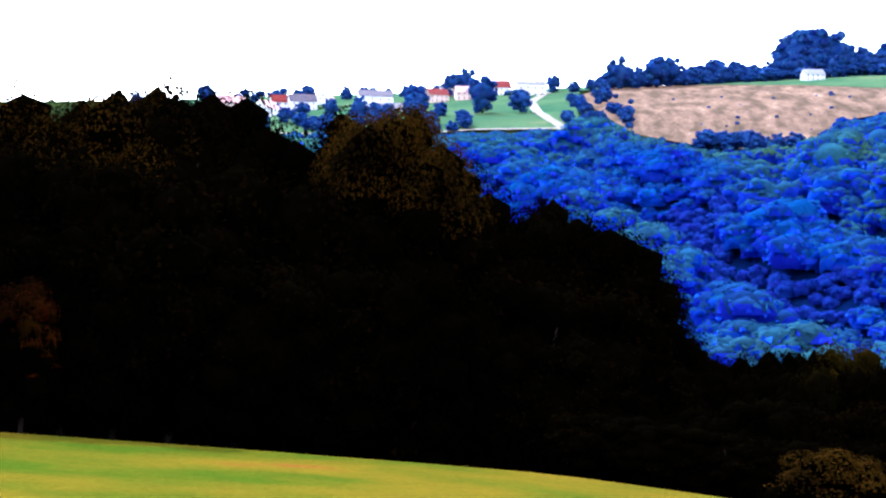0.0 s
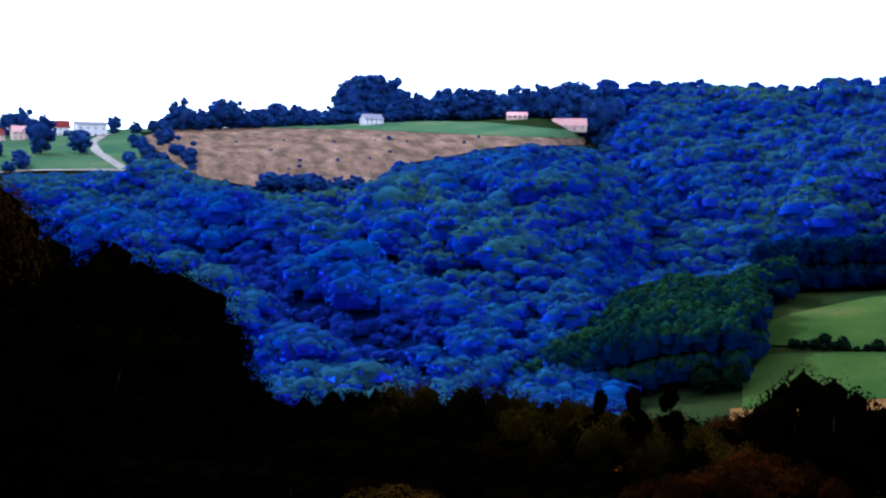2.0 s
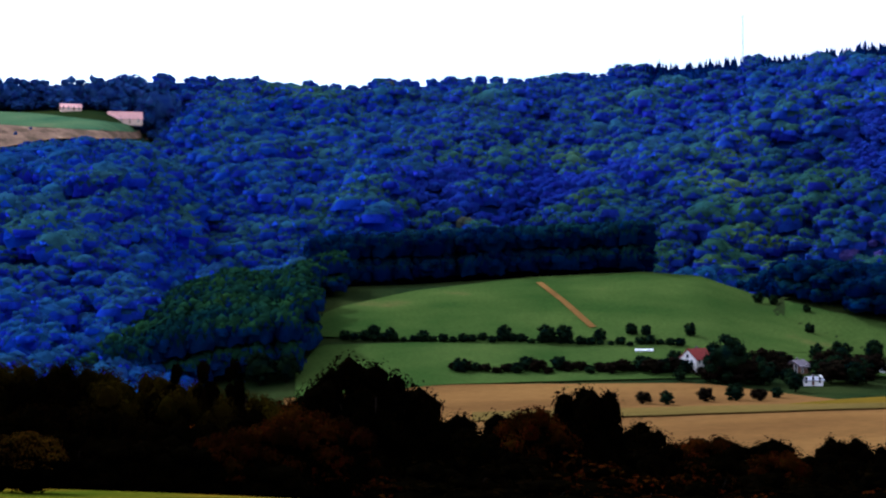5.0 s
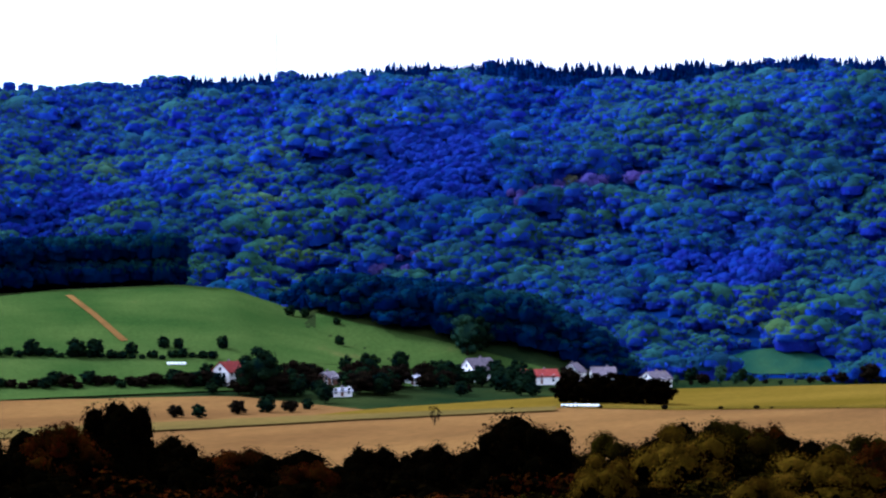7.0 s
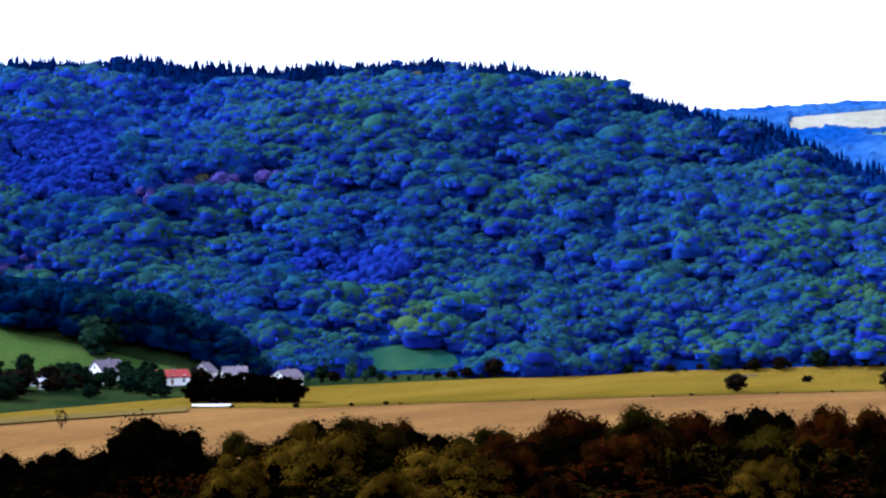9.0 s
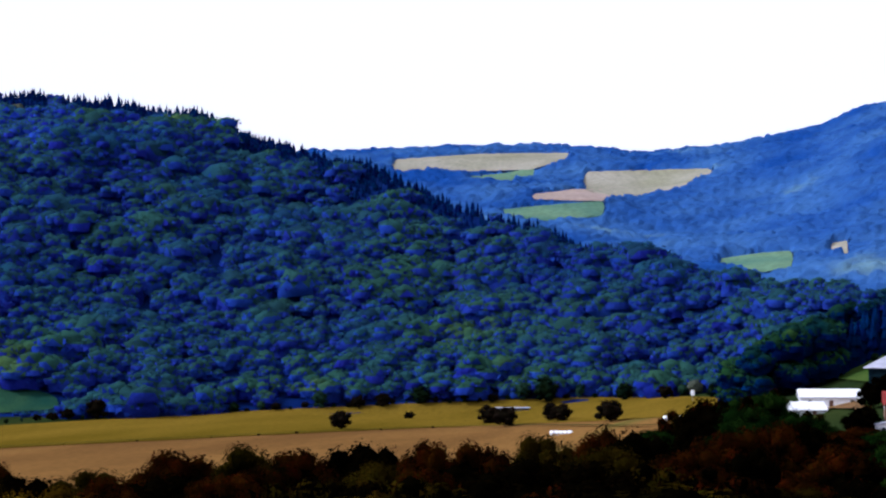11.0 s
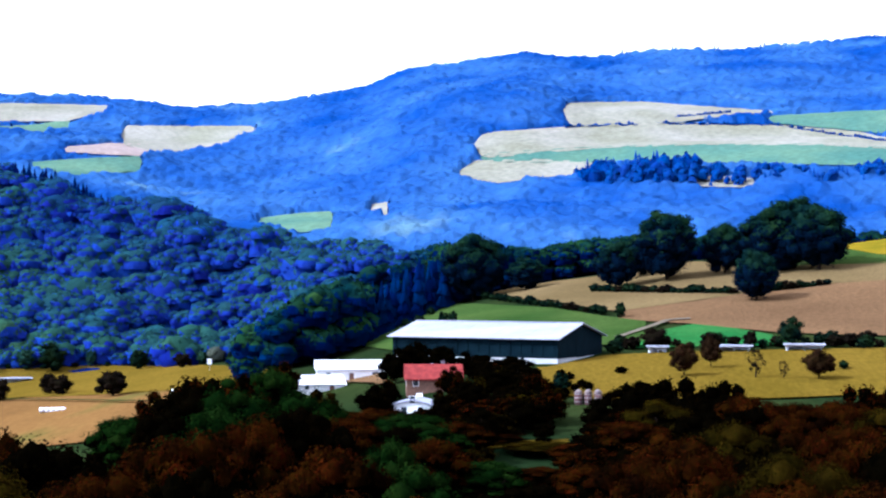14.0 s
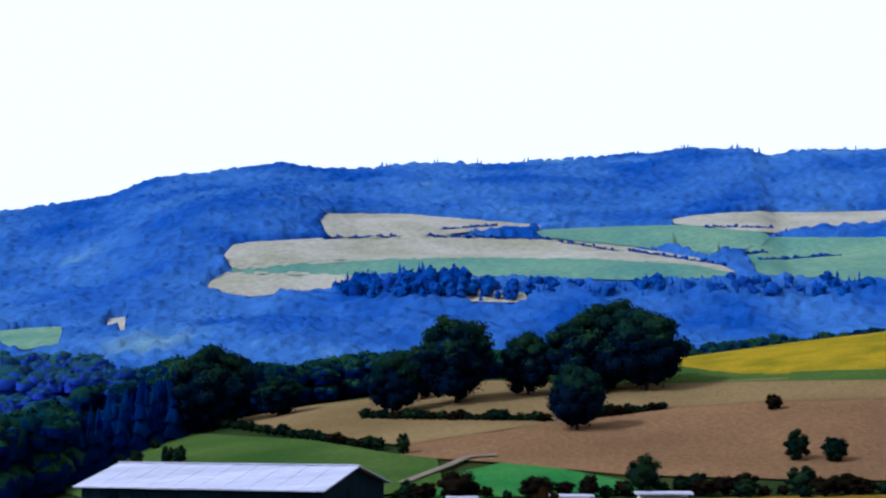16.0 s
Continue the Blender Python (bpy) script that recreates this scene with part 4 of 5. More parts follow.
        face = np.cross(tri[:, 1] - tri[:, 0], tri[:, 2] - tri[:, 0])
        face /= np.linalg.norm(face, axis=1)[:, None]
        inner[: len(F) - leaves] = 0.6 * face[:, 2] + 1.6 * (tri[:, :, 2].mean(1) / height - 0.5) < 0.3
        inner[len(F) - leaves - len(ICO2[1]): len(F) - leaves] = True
    if tips:  # sunlit colour painted on the outer tops of the clumps, shade colour further in
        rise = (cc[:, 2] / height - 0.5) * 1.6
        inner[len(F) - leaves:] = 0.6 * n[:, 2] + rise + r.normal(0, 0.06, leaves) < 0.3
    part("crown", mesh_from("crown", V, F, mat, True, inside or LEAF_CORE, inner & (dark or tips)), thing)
    thing["size"], thing["width"] = height, width
    return thing


PROTO = {}
USED = set()


def plant(kind, b, d, height, wide=1.0, turn=None, origin=(0.0, 0.0), label="", group=""):
    """Stand a tree of that kind on the ground; the first of a kind is the model itself."""
    proto = PROTO[kind]
    s = 1.06 * height / proto["size"]
    a = math.radians(b)
    x, y = origin[0] + d * math.sin(a), origin[1] + d * math.cos(a)
    b2, d2 = math.degrees(math.atan2(x, y)), math.hypot(x, y)
    m = Matrix.Translation((x, y, EYE + float(land(b2, d2)))) @ Matrix.Rotation(random.uniform(0, 6.28) if turn is None else turn, 4, "Z") @ Matrix.Diagonal((s * wide, s * wide, s, 1))
    if kind in USED:
        q = proto.scale
        ob = copy_thing(proto, m @ Matrix.Diagonal((1 / q[0], 1 / q[1], 1 / q[2], 1)))
    else:
        USED.add(kind)
        ob = proto
        ob.matrix_basis = m
    if label:
        ob["label"] = label
    if group:
        ob["group"] = group
    return ob


def top_height(b, d, e, origin=(0.0, 0.0)):
    """Height of a tree at bearing b and distance d whose top reaches elevation e."""
    a = math.radians(b)
    x, y = origin[0] + d * math.sin(a), origin[1] + d * math.cos(a)
    return max(2.0, d * math.tan(math.radians(e)) - float(land(math.degrees(math.atan2(x, y)), math.hypot(x, y))))


for i in range(4):
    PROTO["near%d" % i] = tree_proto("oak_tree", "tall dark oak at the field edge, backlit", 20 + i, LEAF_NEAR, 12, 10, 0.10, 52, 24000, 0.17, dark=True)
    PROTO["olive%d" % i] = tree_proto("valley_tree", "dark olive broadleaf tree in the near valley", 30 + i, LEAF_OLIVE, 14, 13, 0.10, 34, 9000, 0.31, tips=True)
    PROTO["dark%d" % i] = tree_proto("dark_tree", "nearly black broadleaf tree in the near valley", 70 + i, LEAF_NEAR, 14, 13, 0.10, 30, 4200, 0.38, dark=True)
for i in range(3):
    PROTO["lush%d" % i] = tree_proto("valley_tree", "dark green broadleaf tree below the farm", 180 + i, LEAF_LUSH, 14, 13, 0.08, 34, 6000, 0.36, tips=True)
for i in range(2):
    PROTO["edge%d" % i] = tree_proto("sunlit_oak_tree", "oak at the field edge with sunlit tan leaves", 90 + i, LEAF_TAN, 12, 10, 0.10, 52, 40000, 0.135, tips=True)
    PROTO["gold%d" % i] = tree_proto("golden_tree", "broad tree with a painted sunlit golden top in the near valley", 120 + i, LEAF_GOLD, 12, 12, 0.08, 36, 14000, 0.26, tips=True)
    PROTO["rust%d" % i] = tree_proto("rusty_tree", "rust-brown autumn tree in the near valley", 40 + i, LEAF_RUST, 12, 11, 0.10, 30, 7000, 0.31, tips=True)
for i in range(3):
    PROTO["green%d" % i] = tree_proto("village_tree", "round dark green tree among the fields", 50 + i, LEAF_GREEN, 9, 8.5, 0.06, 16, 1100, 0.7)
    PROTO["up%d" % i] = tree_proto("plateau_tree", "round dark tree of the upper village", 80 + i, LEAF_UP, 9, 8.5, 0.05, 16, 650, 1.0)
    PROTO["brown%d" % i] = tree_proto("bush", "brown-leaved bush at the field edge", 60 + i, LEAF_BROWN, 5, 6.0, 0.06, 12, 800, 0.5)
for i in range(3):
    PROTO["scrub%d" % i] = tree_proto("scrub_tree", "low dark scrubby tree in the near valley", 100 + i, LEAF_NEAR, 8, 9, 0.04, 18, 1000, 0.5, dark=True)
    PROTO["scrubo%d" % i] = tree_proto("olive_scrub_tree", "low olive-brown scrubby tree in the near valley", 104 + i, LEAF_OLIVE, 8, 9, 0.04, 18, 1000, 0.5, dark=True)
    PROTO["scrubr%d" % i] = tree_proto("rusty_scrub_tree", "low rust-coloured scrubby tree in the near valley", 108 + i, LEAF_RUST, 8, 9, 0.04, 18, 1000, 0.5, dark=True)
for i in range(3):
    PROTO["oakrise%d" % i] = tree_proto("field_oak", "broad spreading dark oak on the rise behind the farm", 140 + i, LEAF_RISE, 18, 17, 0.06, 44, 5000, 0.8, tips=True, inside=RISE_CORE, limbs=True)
PROTO["field_bush"] = tree_proto("bush", "low bush with a painted sunlit top on the edge of the mown field", 151, LEAF_TAN, 4, 5.6, 0.0, 34, 9000, 0.17, tips=True)
for i in range(2):
    PROTO["orchard%d" % i] = tree_proto("orchard_tree", "reddish-brown standard tree in the hay field", 170 + i, LEAF_FARM, 8, 8.0, 0.26, 20, 2600, 0.42, limbs=True)
PROTO["glow"] = tree_proto("orange_bush", "small glowing orange autumn bush behind the brow", 161, LEAF_ORANGE, 6, 6.0, 0.04, 22, 4000, 0.24)
PROTO["lit"] = tree_proto("pale_tree", "tall pale green tree by the village wood", 69, LEAF_LIT, 14, 11, 0.05, 20, 1600, 0.6)
PROTO["copse"] = tree_proto("copse_tree", "dense dark tree of a clipped copse", 68, LEAF_NEAR, 9, 9, 0.02, 16, 1200, 0.7)
PROTO["bare"] = tree_proto("thin_tree", "thin half-bare tree in the stubble", 66, LEAF_BROWN, 8, 5.5, 0.3, 14, 500, 0.4, core=False)
PROTO["poplar"] = tree_proto("poplar", "slim dark poplar in the near valley", 67, LEAF_NEAR, 16, 5.0, 0.05, 22, 2200, 0.5, 0.3)

STAND = (12 * math.sin(radians(20)), 12 * math.cos(radians(20)))
# tall backlit trees beyond the near field: silhouette falling to the right
SHAPE = (-24, 4.4, -14, 4.6, -11.9, 4.3, -9.7, 3.4, -7.7, 3.8, -6.4, 3.5, -4.8, 2.4, -3.5, 1.0, -2.7, 0.7, 0.2, 0.6, 1.2, 0.4, 2.2, -0.8, 2.7, -2.2, 3.6, -3.4, 4.8, -4.2, 9, -4.5)
k = 0
for b in np.arange(-25, 5.0, 1.9):
    for row, (d, lower) in enumerate(((60, 0.0), (54, 2.2), (50, 4.5))):
        bb = b + (0.9 if row % 2 else 0) + random.uniform(-0.4, 0.4)
        e = float(curve(bb, SHAPE)) - lower - random.uniform(-0.2, 0.5)
        if e < -6.2:
            continue
        h = top_height(bb, d, e, STAND)
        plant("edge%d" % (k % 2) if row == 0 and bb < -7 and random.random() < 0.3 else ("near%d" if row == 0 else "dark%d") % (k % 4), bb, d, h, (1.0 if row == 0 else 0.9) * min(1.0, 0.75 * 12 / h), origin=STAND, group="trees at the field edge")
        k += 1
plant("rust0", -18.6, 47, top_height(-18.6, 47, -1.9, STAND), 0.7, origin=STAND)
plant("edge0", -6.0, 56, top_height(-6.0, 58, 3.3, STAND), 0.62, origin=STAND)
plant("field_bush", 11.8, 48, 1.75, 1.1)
# belt trees made small and set close behind the brow, to fit the camera's view
CLOSE_BELT = (4.6, -4.6, 5.6, -4.0, 7, -3.5, 9, -3.3, 12, -3.2, 14, -3.3, 15.9, -3.6, 18, -3.95, 20.3, -4.4, 22, -5.2)
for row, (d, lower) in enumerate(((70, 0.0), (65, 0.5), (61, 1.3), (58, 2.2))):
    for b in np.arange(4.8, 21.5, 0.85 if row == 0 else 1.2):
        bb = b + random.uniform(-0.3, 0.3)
        h = top_height(bb, d, float(curve(bb, CLOSE_BELT)) - lower - abs(random.gauss(0, 0.12)))
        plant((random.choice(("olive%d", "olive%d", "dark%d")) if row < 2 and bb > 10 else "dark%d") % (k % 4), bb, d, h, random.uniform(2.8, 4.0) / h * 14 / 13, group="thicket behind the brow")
        k += 1

# the belt of trees below the brow: tops by bearing and elevation, row behind row
BELT = (4, -4.3, 9, -4.35, 12.8, -4.25, 16, -4.1, 19.2, -4.15, 20, -4.5, 26, -4.95, 29, -4.8, 33, -5.3, 36, -5.75, 40, -5.65, 46.3, -5.5, 49, -4.85, 52, -4.7, 55, -5.2, 58, -4.7,
        60, -4.4, 64, -4.45, 69.6, -4.35, 73, -4.0, 76, -3.85, 79, -4.0, 82, -4.5, 84.5, -4.4, 85.5, -4.95, 88, -4.95, 89.1, -3.95, 90.5, -3.5, 91.6, -3.25, 93, -3.2, 93.9, -3.6, 94.7, -3.35, 95.8, -3.05, 97, -2.8, 104, -2.6)
BELT_FARM = (75, -4.0, 76, -3.55, 76.7, -3.1, 77.8, -2.95, 79.4, -2.65, 80.6, -3.25, 82, -3.6, 82.8, -3.8, 84.3, -3.75, 85.5, -4.4, 86.5, -4.9, 88, -4.9, 89, -3.95, 90.5, -3.5, 91.6, -3.25, 93, -3.2, 93.9, -3.6, 94.7, -3.35, 95.8, -3.05, 97, -2.8, 104, -2.6)
for row, (d, lower, b0, b1, tops) in enumerate(((350, 0.0, 75.5, 104, BELT_FARM), (320, 0.3, 76, 104, BELT_FARM), (285, 0.6, 77, 104, BELT_FARM), (250, 1.0, 78, 104, BELT_FARM), (220, 0.0, 4, 106, BELT), (198, 0.55, 4, 106, BELT),
                                                (175, 1.1, 4, 106, BELT),
                                                (152, 1.7, 4, 106, BELT), (130, 2.4, 4, 106, BELT), (108, 3.2, 12, 80, BELT))):
    b = float(b0)
    while b < b1:
        e = float(curve(b, tops)) - lower - abs(random.gauss(0, 0.15))
        if tops is BELT and b > 79:
            e -= 1.0
        if 85.4 < b < 88.3 and d < 345:
            e = min(e, -5.1)
        dd = d * random.uniform(0.96, 1.04)
        kind = random.choice(("dark", "dark", "dark", "dark", "dark", "rust") if b < 42 else ("olive", "dark", "dark", "rust") if b < 66 else ("olive", "dark", "dark", "dark", "rust") if b < 84 else ("olive", "dark", "rust", "rust"))
        if tops is BELT_FARM and b < 86:
            kind = random.choice(("lush", "lush", "lush", "dark", "rust"))
        h = top_height(b, dd, e)
        w = random.uniform(9.5, 15.0)
        if h > 1.3:
            if lower > 1.0:
                kind = {"dark": "scrub", "olive": "scrubo", "rust": "scrubr"}[kind]
            m = 3 if "scrub" in kind or kind == "lush" else 2 if kind == "rust" else 4
            plant(kind + str(k % m), b, dd, h, w / 13 * 14 / h * (0.9 if "scrub" in kind else 1.0), group="belt of trees below the brow")
            k += 1
        b += math.degrees(w * random.uniform(0.5, 0.72) / d)
# thickets between the farm and the belt
LIMIT = (77.5, -2.9, 78.5, -2.7, 80.2, -3.0, 80.4, -3.2, 82.6, -3.2, 83, -2.85, 84.9, -2.85, 85.2, -2.3, 86.6, -2.35, 87, -2.8, 88, -3.4, 90, -3.6)
for i in range(330):
    b, d = random.uniform(77.5, 89.6), random.uniform(300, 432)
    e = -3.75 if 82.8 < b < 84.4 and d < 392 else float(curve(b, LIMIT))
    h = min(top_height(b, d, e), random.uniform(3.0, 6.5))
    if 85.5 < b < 88.2 and d < 360 or 80.3 < b < 82.7 and 380 < d or 82.9 < b < 85.1 and 396 < d:
        continue
    plant(random.choice(("scrub", "scrub", "scrub", "scrubo", "scrubr")) + str(i % 3), b, d, h, random.uniform(1.0, 1.5), group="thickets below the farm")
for i in range(60):
    b, d = random.uniform(85.0, 88.6), random.uniform(250, 314)
    plant(random.choice(("scrub", "scrubo", "scrubr")) + str(i % 3), b, d, min(top_height(b, d, -4.95), random.uniform(2.0, 4.0)), random.uniform(1.3, 1.9), group="thickets below the farm")
# standing out above the belt
# poplars and bushes under 70 away are shrunk to fit the camera's view
for kind, b, d, e, w in (("dark1", 23.4, 165, -3.1, 0.75), ("dark2", 22.0, 170, -3.9, 0.75), ("dark3", 25.0, 165, -4.1, 0.7), ("dark0", 30.9, 185, -4.2, 0.6), ("rust1", 29.2, 180, -4.9, 0.7),
                         ("dark2", 44.4, 190, -4.6, 0.8), ("dark0", 45.3, 188, -5.0, 0.8), ("poplar", 16.8, 66, -3.5, 0.6), ("poplar", 17.8, 66, -3.42, 0.65), ("poplar", 18.8, 66, -3.38, 0.6),
                         ("glow", 17.5, 62, -5.5, 0.45), ("rust0", 18.6, 58.5, -5.6, 0.9), ("rust1", 20.4, 60, -5.2, 0.9), ("rust0", 21.8, 61, -4.9, 0.9), ("gold0", 55.0, 120, -5.7, 1.1), ("olive3", 51.8, 170, -4.8, 0.8), ("gold1", 53.0, 112, -6.6, 0.9), ("rust0", 58.5, 112, -6.8, 0.8), ("gold0", 50.3, 165, -5.0, 0.8),
                         ("rust1", 60.6, 150, -5.5, 0.8), ("gold1", 65.7, 125, -6.1, 0.7), ("gold0", 47.6, 150, -6.0, 0.7), ("rust0", 57.0, 140, -5.8, 0.7), ("gold1", 75.3, 112, -7.4, 0.8)):
    plant(kind, b, d, top_height(b, d, e), w, group="belt of trees below the brow")

# knoll and valley trees: bearing, elevation of the foot, height, kind
for b, e, h, kind in ((28.1, -2.5, 7, "green0"), (29.6, -2.58, 8, "green1"), (30.2, -2.6, 8, "green2"), (31.4, -2.54, 6, "green0"), (32.5, -2.3, 5.5, "green1"), (33.0, -2.32, 5, "green2"),
                      (34.5, -2.32, 6, "green0"), (36.8, -1.2, 6, "green1"), (37.3, -1.26, 5.5, "green2"), (38.4, -1.5, 4, "green0"), (38.5, -2.2, 5, "green1"), (23.6, -2.4, 6, "green2"),
                      (24.2, -2.45, 5.5, "green0"), (25.3, -2.5, 5, "green1"), (35.8, -3.87, 17, "green0"), (37.0, -3.5, 9, "brown0"), (38.7, -3.1, 7, "green1"), (40.6, -3.1, 9, "green2"),
                      (43.1, -2.5, 18, "green1"), (42.2, -3.5, 10, "green2"), (44.3, -3.65, 9, "green0"), (40.2, -3.7, 8, "green1"), (38.0, -4.15, 7, "green2"), (36.0, -4.5, 6, "green0"),
                      (32.9, -4.65, 4.5, "brown1"), (33.7, -4.68, 5, "green1"), (31.8, -4.6, 4, "brown2"), (35.0, -4.55, 5, "brown0"), (36.8, -4.5, 4.5, "brown1"), (37.4, -4.4, 4, "green2"),
                      (41.8, -4.95, 6, "bare"), (39.0, -3.5, 9, "brown2"), (39.5, -3.3, 10, "green0"), (41.4, -3.5, 9, "brown1"), (43.4, -3.6, 9, "green2"), (45.0, -3.6, 8, "green0"),
                      (46.4, -3.45, 7, "brown0"), (50.6, -3.4, 7, "green1"), (51.0, -3.45, 5, "brown2"), (52.3, -3.35, 6, "green2"), (58.9, -3.25, 8, "green0"), (57.8, -3.25, 5, "brown1"),
                      (64.8, -3.85, 7.5, "brown0"), (67.2, -3.5, 3.5, "brown1"), (70.0, -3.7, 8, "brown2"), (70.5, -3.8, 8, "brown0"), (72.1, -3.6, 7.5, "brown1"), (72.4, -3.62, 7, "brown2"),
                      (74.1, -3.65, 8, "brown0"), (71.9, -2.95, 12, "green1"), (74.6, -2.9, 8, "green2"), (76.0, -2.85, 6, "brown1"), (77.6, -2.8, 6, "green0"), (65.4, -3.1, 6, "brown2"),
                      (66.3, -3.1, 7, "brown1"), (61.2, -3.2, 5, "green0"), (19.7, -4.0, 13, "green1"), (20.6, -3.9, 11, "green2"), (26.6, -3.6, 6, "green0")):
    d = reach(b, e, 330, 860)
    plant(kind, b, d, h, random.uniform(0.95, 1.2))
plant("lit", 42.9, reach(42.9, -2.55, 450, 860), 18, 1.0)
plant("lit", 42.4, reach(42.4, -2.2, 450, 860) + 12, 19, 1.1)
plant("lit", 37.9, 800, 14, 1.5)
# bushes and small trees along the far edge of the hay field
HAY_EDGE = (49, -3.55, 57, -3.36, 69.7, -2.95, 74, -2.82, 77, -2.75)
for b in np.arange(49.6, 77, 0.5):
    d = reach(b, float(curve(b, HAY_EDGE)) + random.uniform(0.0, 0.06), 430, 900)
    plant(random.choice(("green0", "green1", "green2", "brown0", "brown1", "lit")), b, d, random.choice((2, 2.5, 3, 4, 5, 8)) * random.uniform(0.8, 1.2), random.uniform(0.9, 1.4), group="bushes along the hay field")
# low bushes along the line between hay and stubble
for b, h in ((47.5, 1.6), (49.7, 2.2), (51.6, 1.6), (52.8, 1.8), (53.3, 1.2), (55.5, 0.9), (57.9, 1.0), (60.4, 0.9), (62.0, 1.1), (63.3, 1.4), (66.2, 1.0), (68.0, 1.2)):
    plant("brown%d" % (int(b) % 3), b, reach(b, float(curve(b, (46, -4.32, 50, -4.37, 59, -4.12, 69.7, -3.77))), 400, 860), h, 1.0, group="bushes along the field line")
# dark gardens and shrubs of the valley village
HOUSES = (34.7, 38.1, 38.5, 41.0, 43.3, 45.5, 46.6)
for b in np.arange(34.0, 46.4, 0.13):
    e = random.uniform(-3.95, -3.3)
    if min(abs(b - x) for x in HOUSES) > (0.3 if e < -3.55 else 0.55):
        plant(random.choice(("green0", "green1", "green2", "brown0", "brown2")), b, reach(b, e, 450, 800), random.uniform(4, 9), random.uniform(1.0, 1.4), group="gardens of the valley village")
# hedgerows below the knoll pasture
for b in np.arange(22.6, 34.5, 0.34):
    d = reach(b, -2.45 - 0.02 * (b - 22.6) + random.uniform(-0.04, 0.04), 500, 860)
    plant(random.choice(("green0", "green1", "green2")), b, d, random.uniform(2.2, 4.6), 1.4, group="hedge below the pasture")
for b in np.arange(26.4, 35.4, 0.36):
    d = reach(b, -3.58 + random.uniform(-0.06, 0.06), 480, 800)
    plant(random.choice(("green0", "brown1", "green2", "brown0")), b, d, random.uniform(3, 6.5), 1.3, group="lower hedge")
# trees and hedges round the farm: bearing, foot elevation, height, kind
for b, e, h, w, kind in ((91.4, -2.9, 7.6, 6.6, "orchard0"), (92.2, -2.65, 7, 5.2, "orchard1"), (93.45, -2.93, 6.2, 4.6, "bare"), (94.25, -2.95, 4, 2.6, "bare"), (95.25, -2.95, 6.8, 7.4, "orchard0"), (94.6, -2.1, 8, 7, "green1"),
                         (96, -2.65, 2, 2.6, "green0"), (87.8, -3.4, 4.4, 3.8, "green0"), (90.65, -2.2, 6, 7.5, "brown1"), (89.9, -2.15, 3.4, 4.6, "brown2"), (92.3, -2.15, 4.6, 5.8, "brown0"), (93.45, -2.15, 5, 4.2, "brown1"),
                         (89.4, -2.3, 3.6, 5, "green2"), (95.8, -2.0, 4, 5, "green1"), (96.8, -2.0, 4, 5, "brown0"), (98, -1.98, 5, 6, "green0"), (91.1, -0.1, 23, 22, "oakrise1"), (93.75, -0.72, 15.5, 14, "oakrise0"),
                         (94.3, 0.15, 22, 24, "oakrise2"), (95.7, 0.2, 22, 23, "oakrise0"), (95.0, 0.25, 24, 22, "oakrise1"), (92.9, 0.1, 17.5, 16, "oakrise2"), (89.55, -0.36, 16, 15, "oakrise0"), (86.75, -0.42, 12, 14, "oakrise1"),
                         (85.1, -0.75, 25, 25, "oakrise2"), (84.1, -0.85, 21, 16, "oakrise0"), (90.3, 0.0, 15, 12, "oakrise1"), (89.65, -1.25, 5, 3.4, "green1"), (98.3, -1.36, 6.6, 5.4, "green0"), (99.1, -1.38, 5.2, 5.6, "green2"),
                         (98.4, -0.24, 4, 4.4, "brown0"), (82.2, -1.65, 3.2, 4.6, "green0"), (83.0, -1.6, 3.6, 3.6, "green1"), (83.45, -1.6, 4.6, 3.8, "green2"), (84.2, -1.5, 4.6, 3.6, "green0"), (84.5, -1.5, 4.8, 3.6, "green1"),
                         (86.7, -1.8, 2.4, 5, "brown1"), (82.6, -1.3, 3, 3.6, "green2"), (83.8, -1.2, 3.2, 3.6, "green0"), (87.6, 0.3, 11, 11, "lit"), (78.5, -2.6, 6, 8, "brown0"), (79.4, -2.5, 7.5, 9, "green1"), (78.0, -2.7, 5, 6, "brown2")):
    d = reach(b, e, 345, 760)
    p = PROTO[kind]
    plant(kind, b, d, h, w / h * p["size"] / p["width"])
# dark trees among the farm buildings: bearing, distance, elevation of the top, width
for b, d, e, w, kind in ((76.2, 356, -3.3, 11, "scrubr0"), (76.8, 354, -3.05, 11, "scrubo1"), (77.4, 352, -2.9, 11, "scrubr2"), (78.0, 352, -2.85, 11, "scrub0"), (78.7, 350, -2.8, 11, "scrubr1"),
                         (82.9, 436, -2.1, 8, "scrub2"), (83.5, 440, -1.9, 9, "scrub0"), (84.3, 438, -2.05, 8, "scrub1"), (85.1, 430, -2.2, 8, "scrub2"), (85.8, 425, -2.55, 7, "scrub0"),
                         (86.5, 415, -2.35, 8, "scrub1"), (86.9, 400, -2.65, 8, "scrub2"), (84.6, 398, -2.6, 7, "scrubr0"), (85.3, 395, -2.9, 7, "scrubo1"), (82.4, 385, -3.1, 8, "scrub0"), (81.0, 372, -3.25, 9, "scrubo2"), (79.6, 425, -2.5, 9, "scrubr1"),
                         (89.9, 372, -3.0, 9, "scrub1"), (90.6, 360, -2.85, 9, "scrub0"), (91.5, 355, -2.85, 10, "scrub2"), (92.3, 352, -2.95, 8, "scrub1"), (88.9, 365, -3.45, 7, "scrub2"), (96.2, 352, -3.0, 9, "scrubr2"), (97.2, 350, -2.7, 9, "scrubo0")):
    h = top_height(b, d, e)
    plant(kind, b, d, h, w / h * 8 / 9, group="dark trees round the farm")
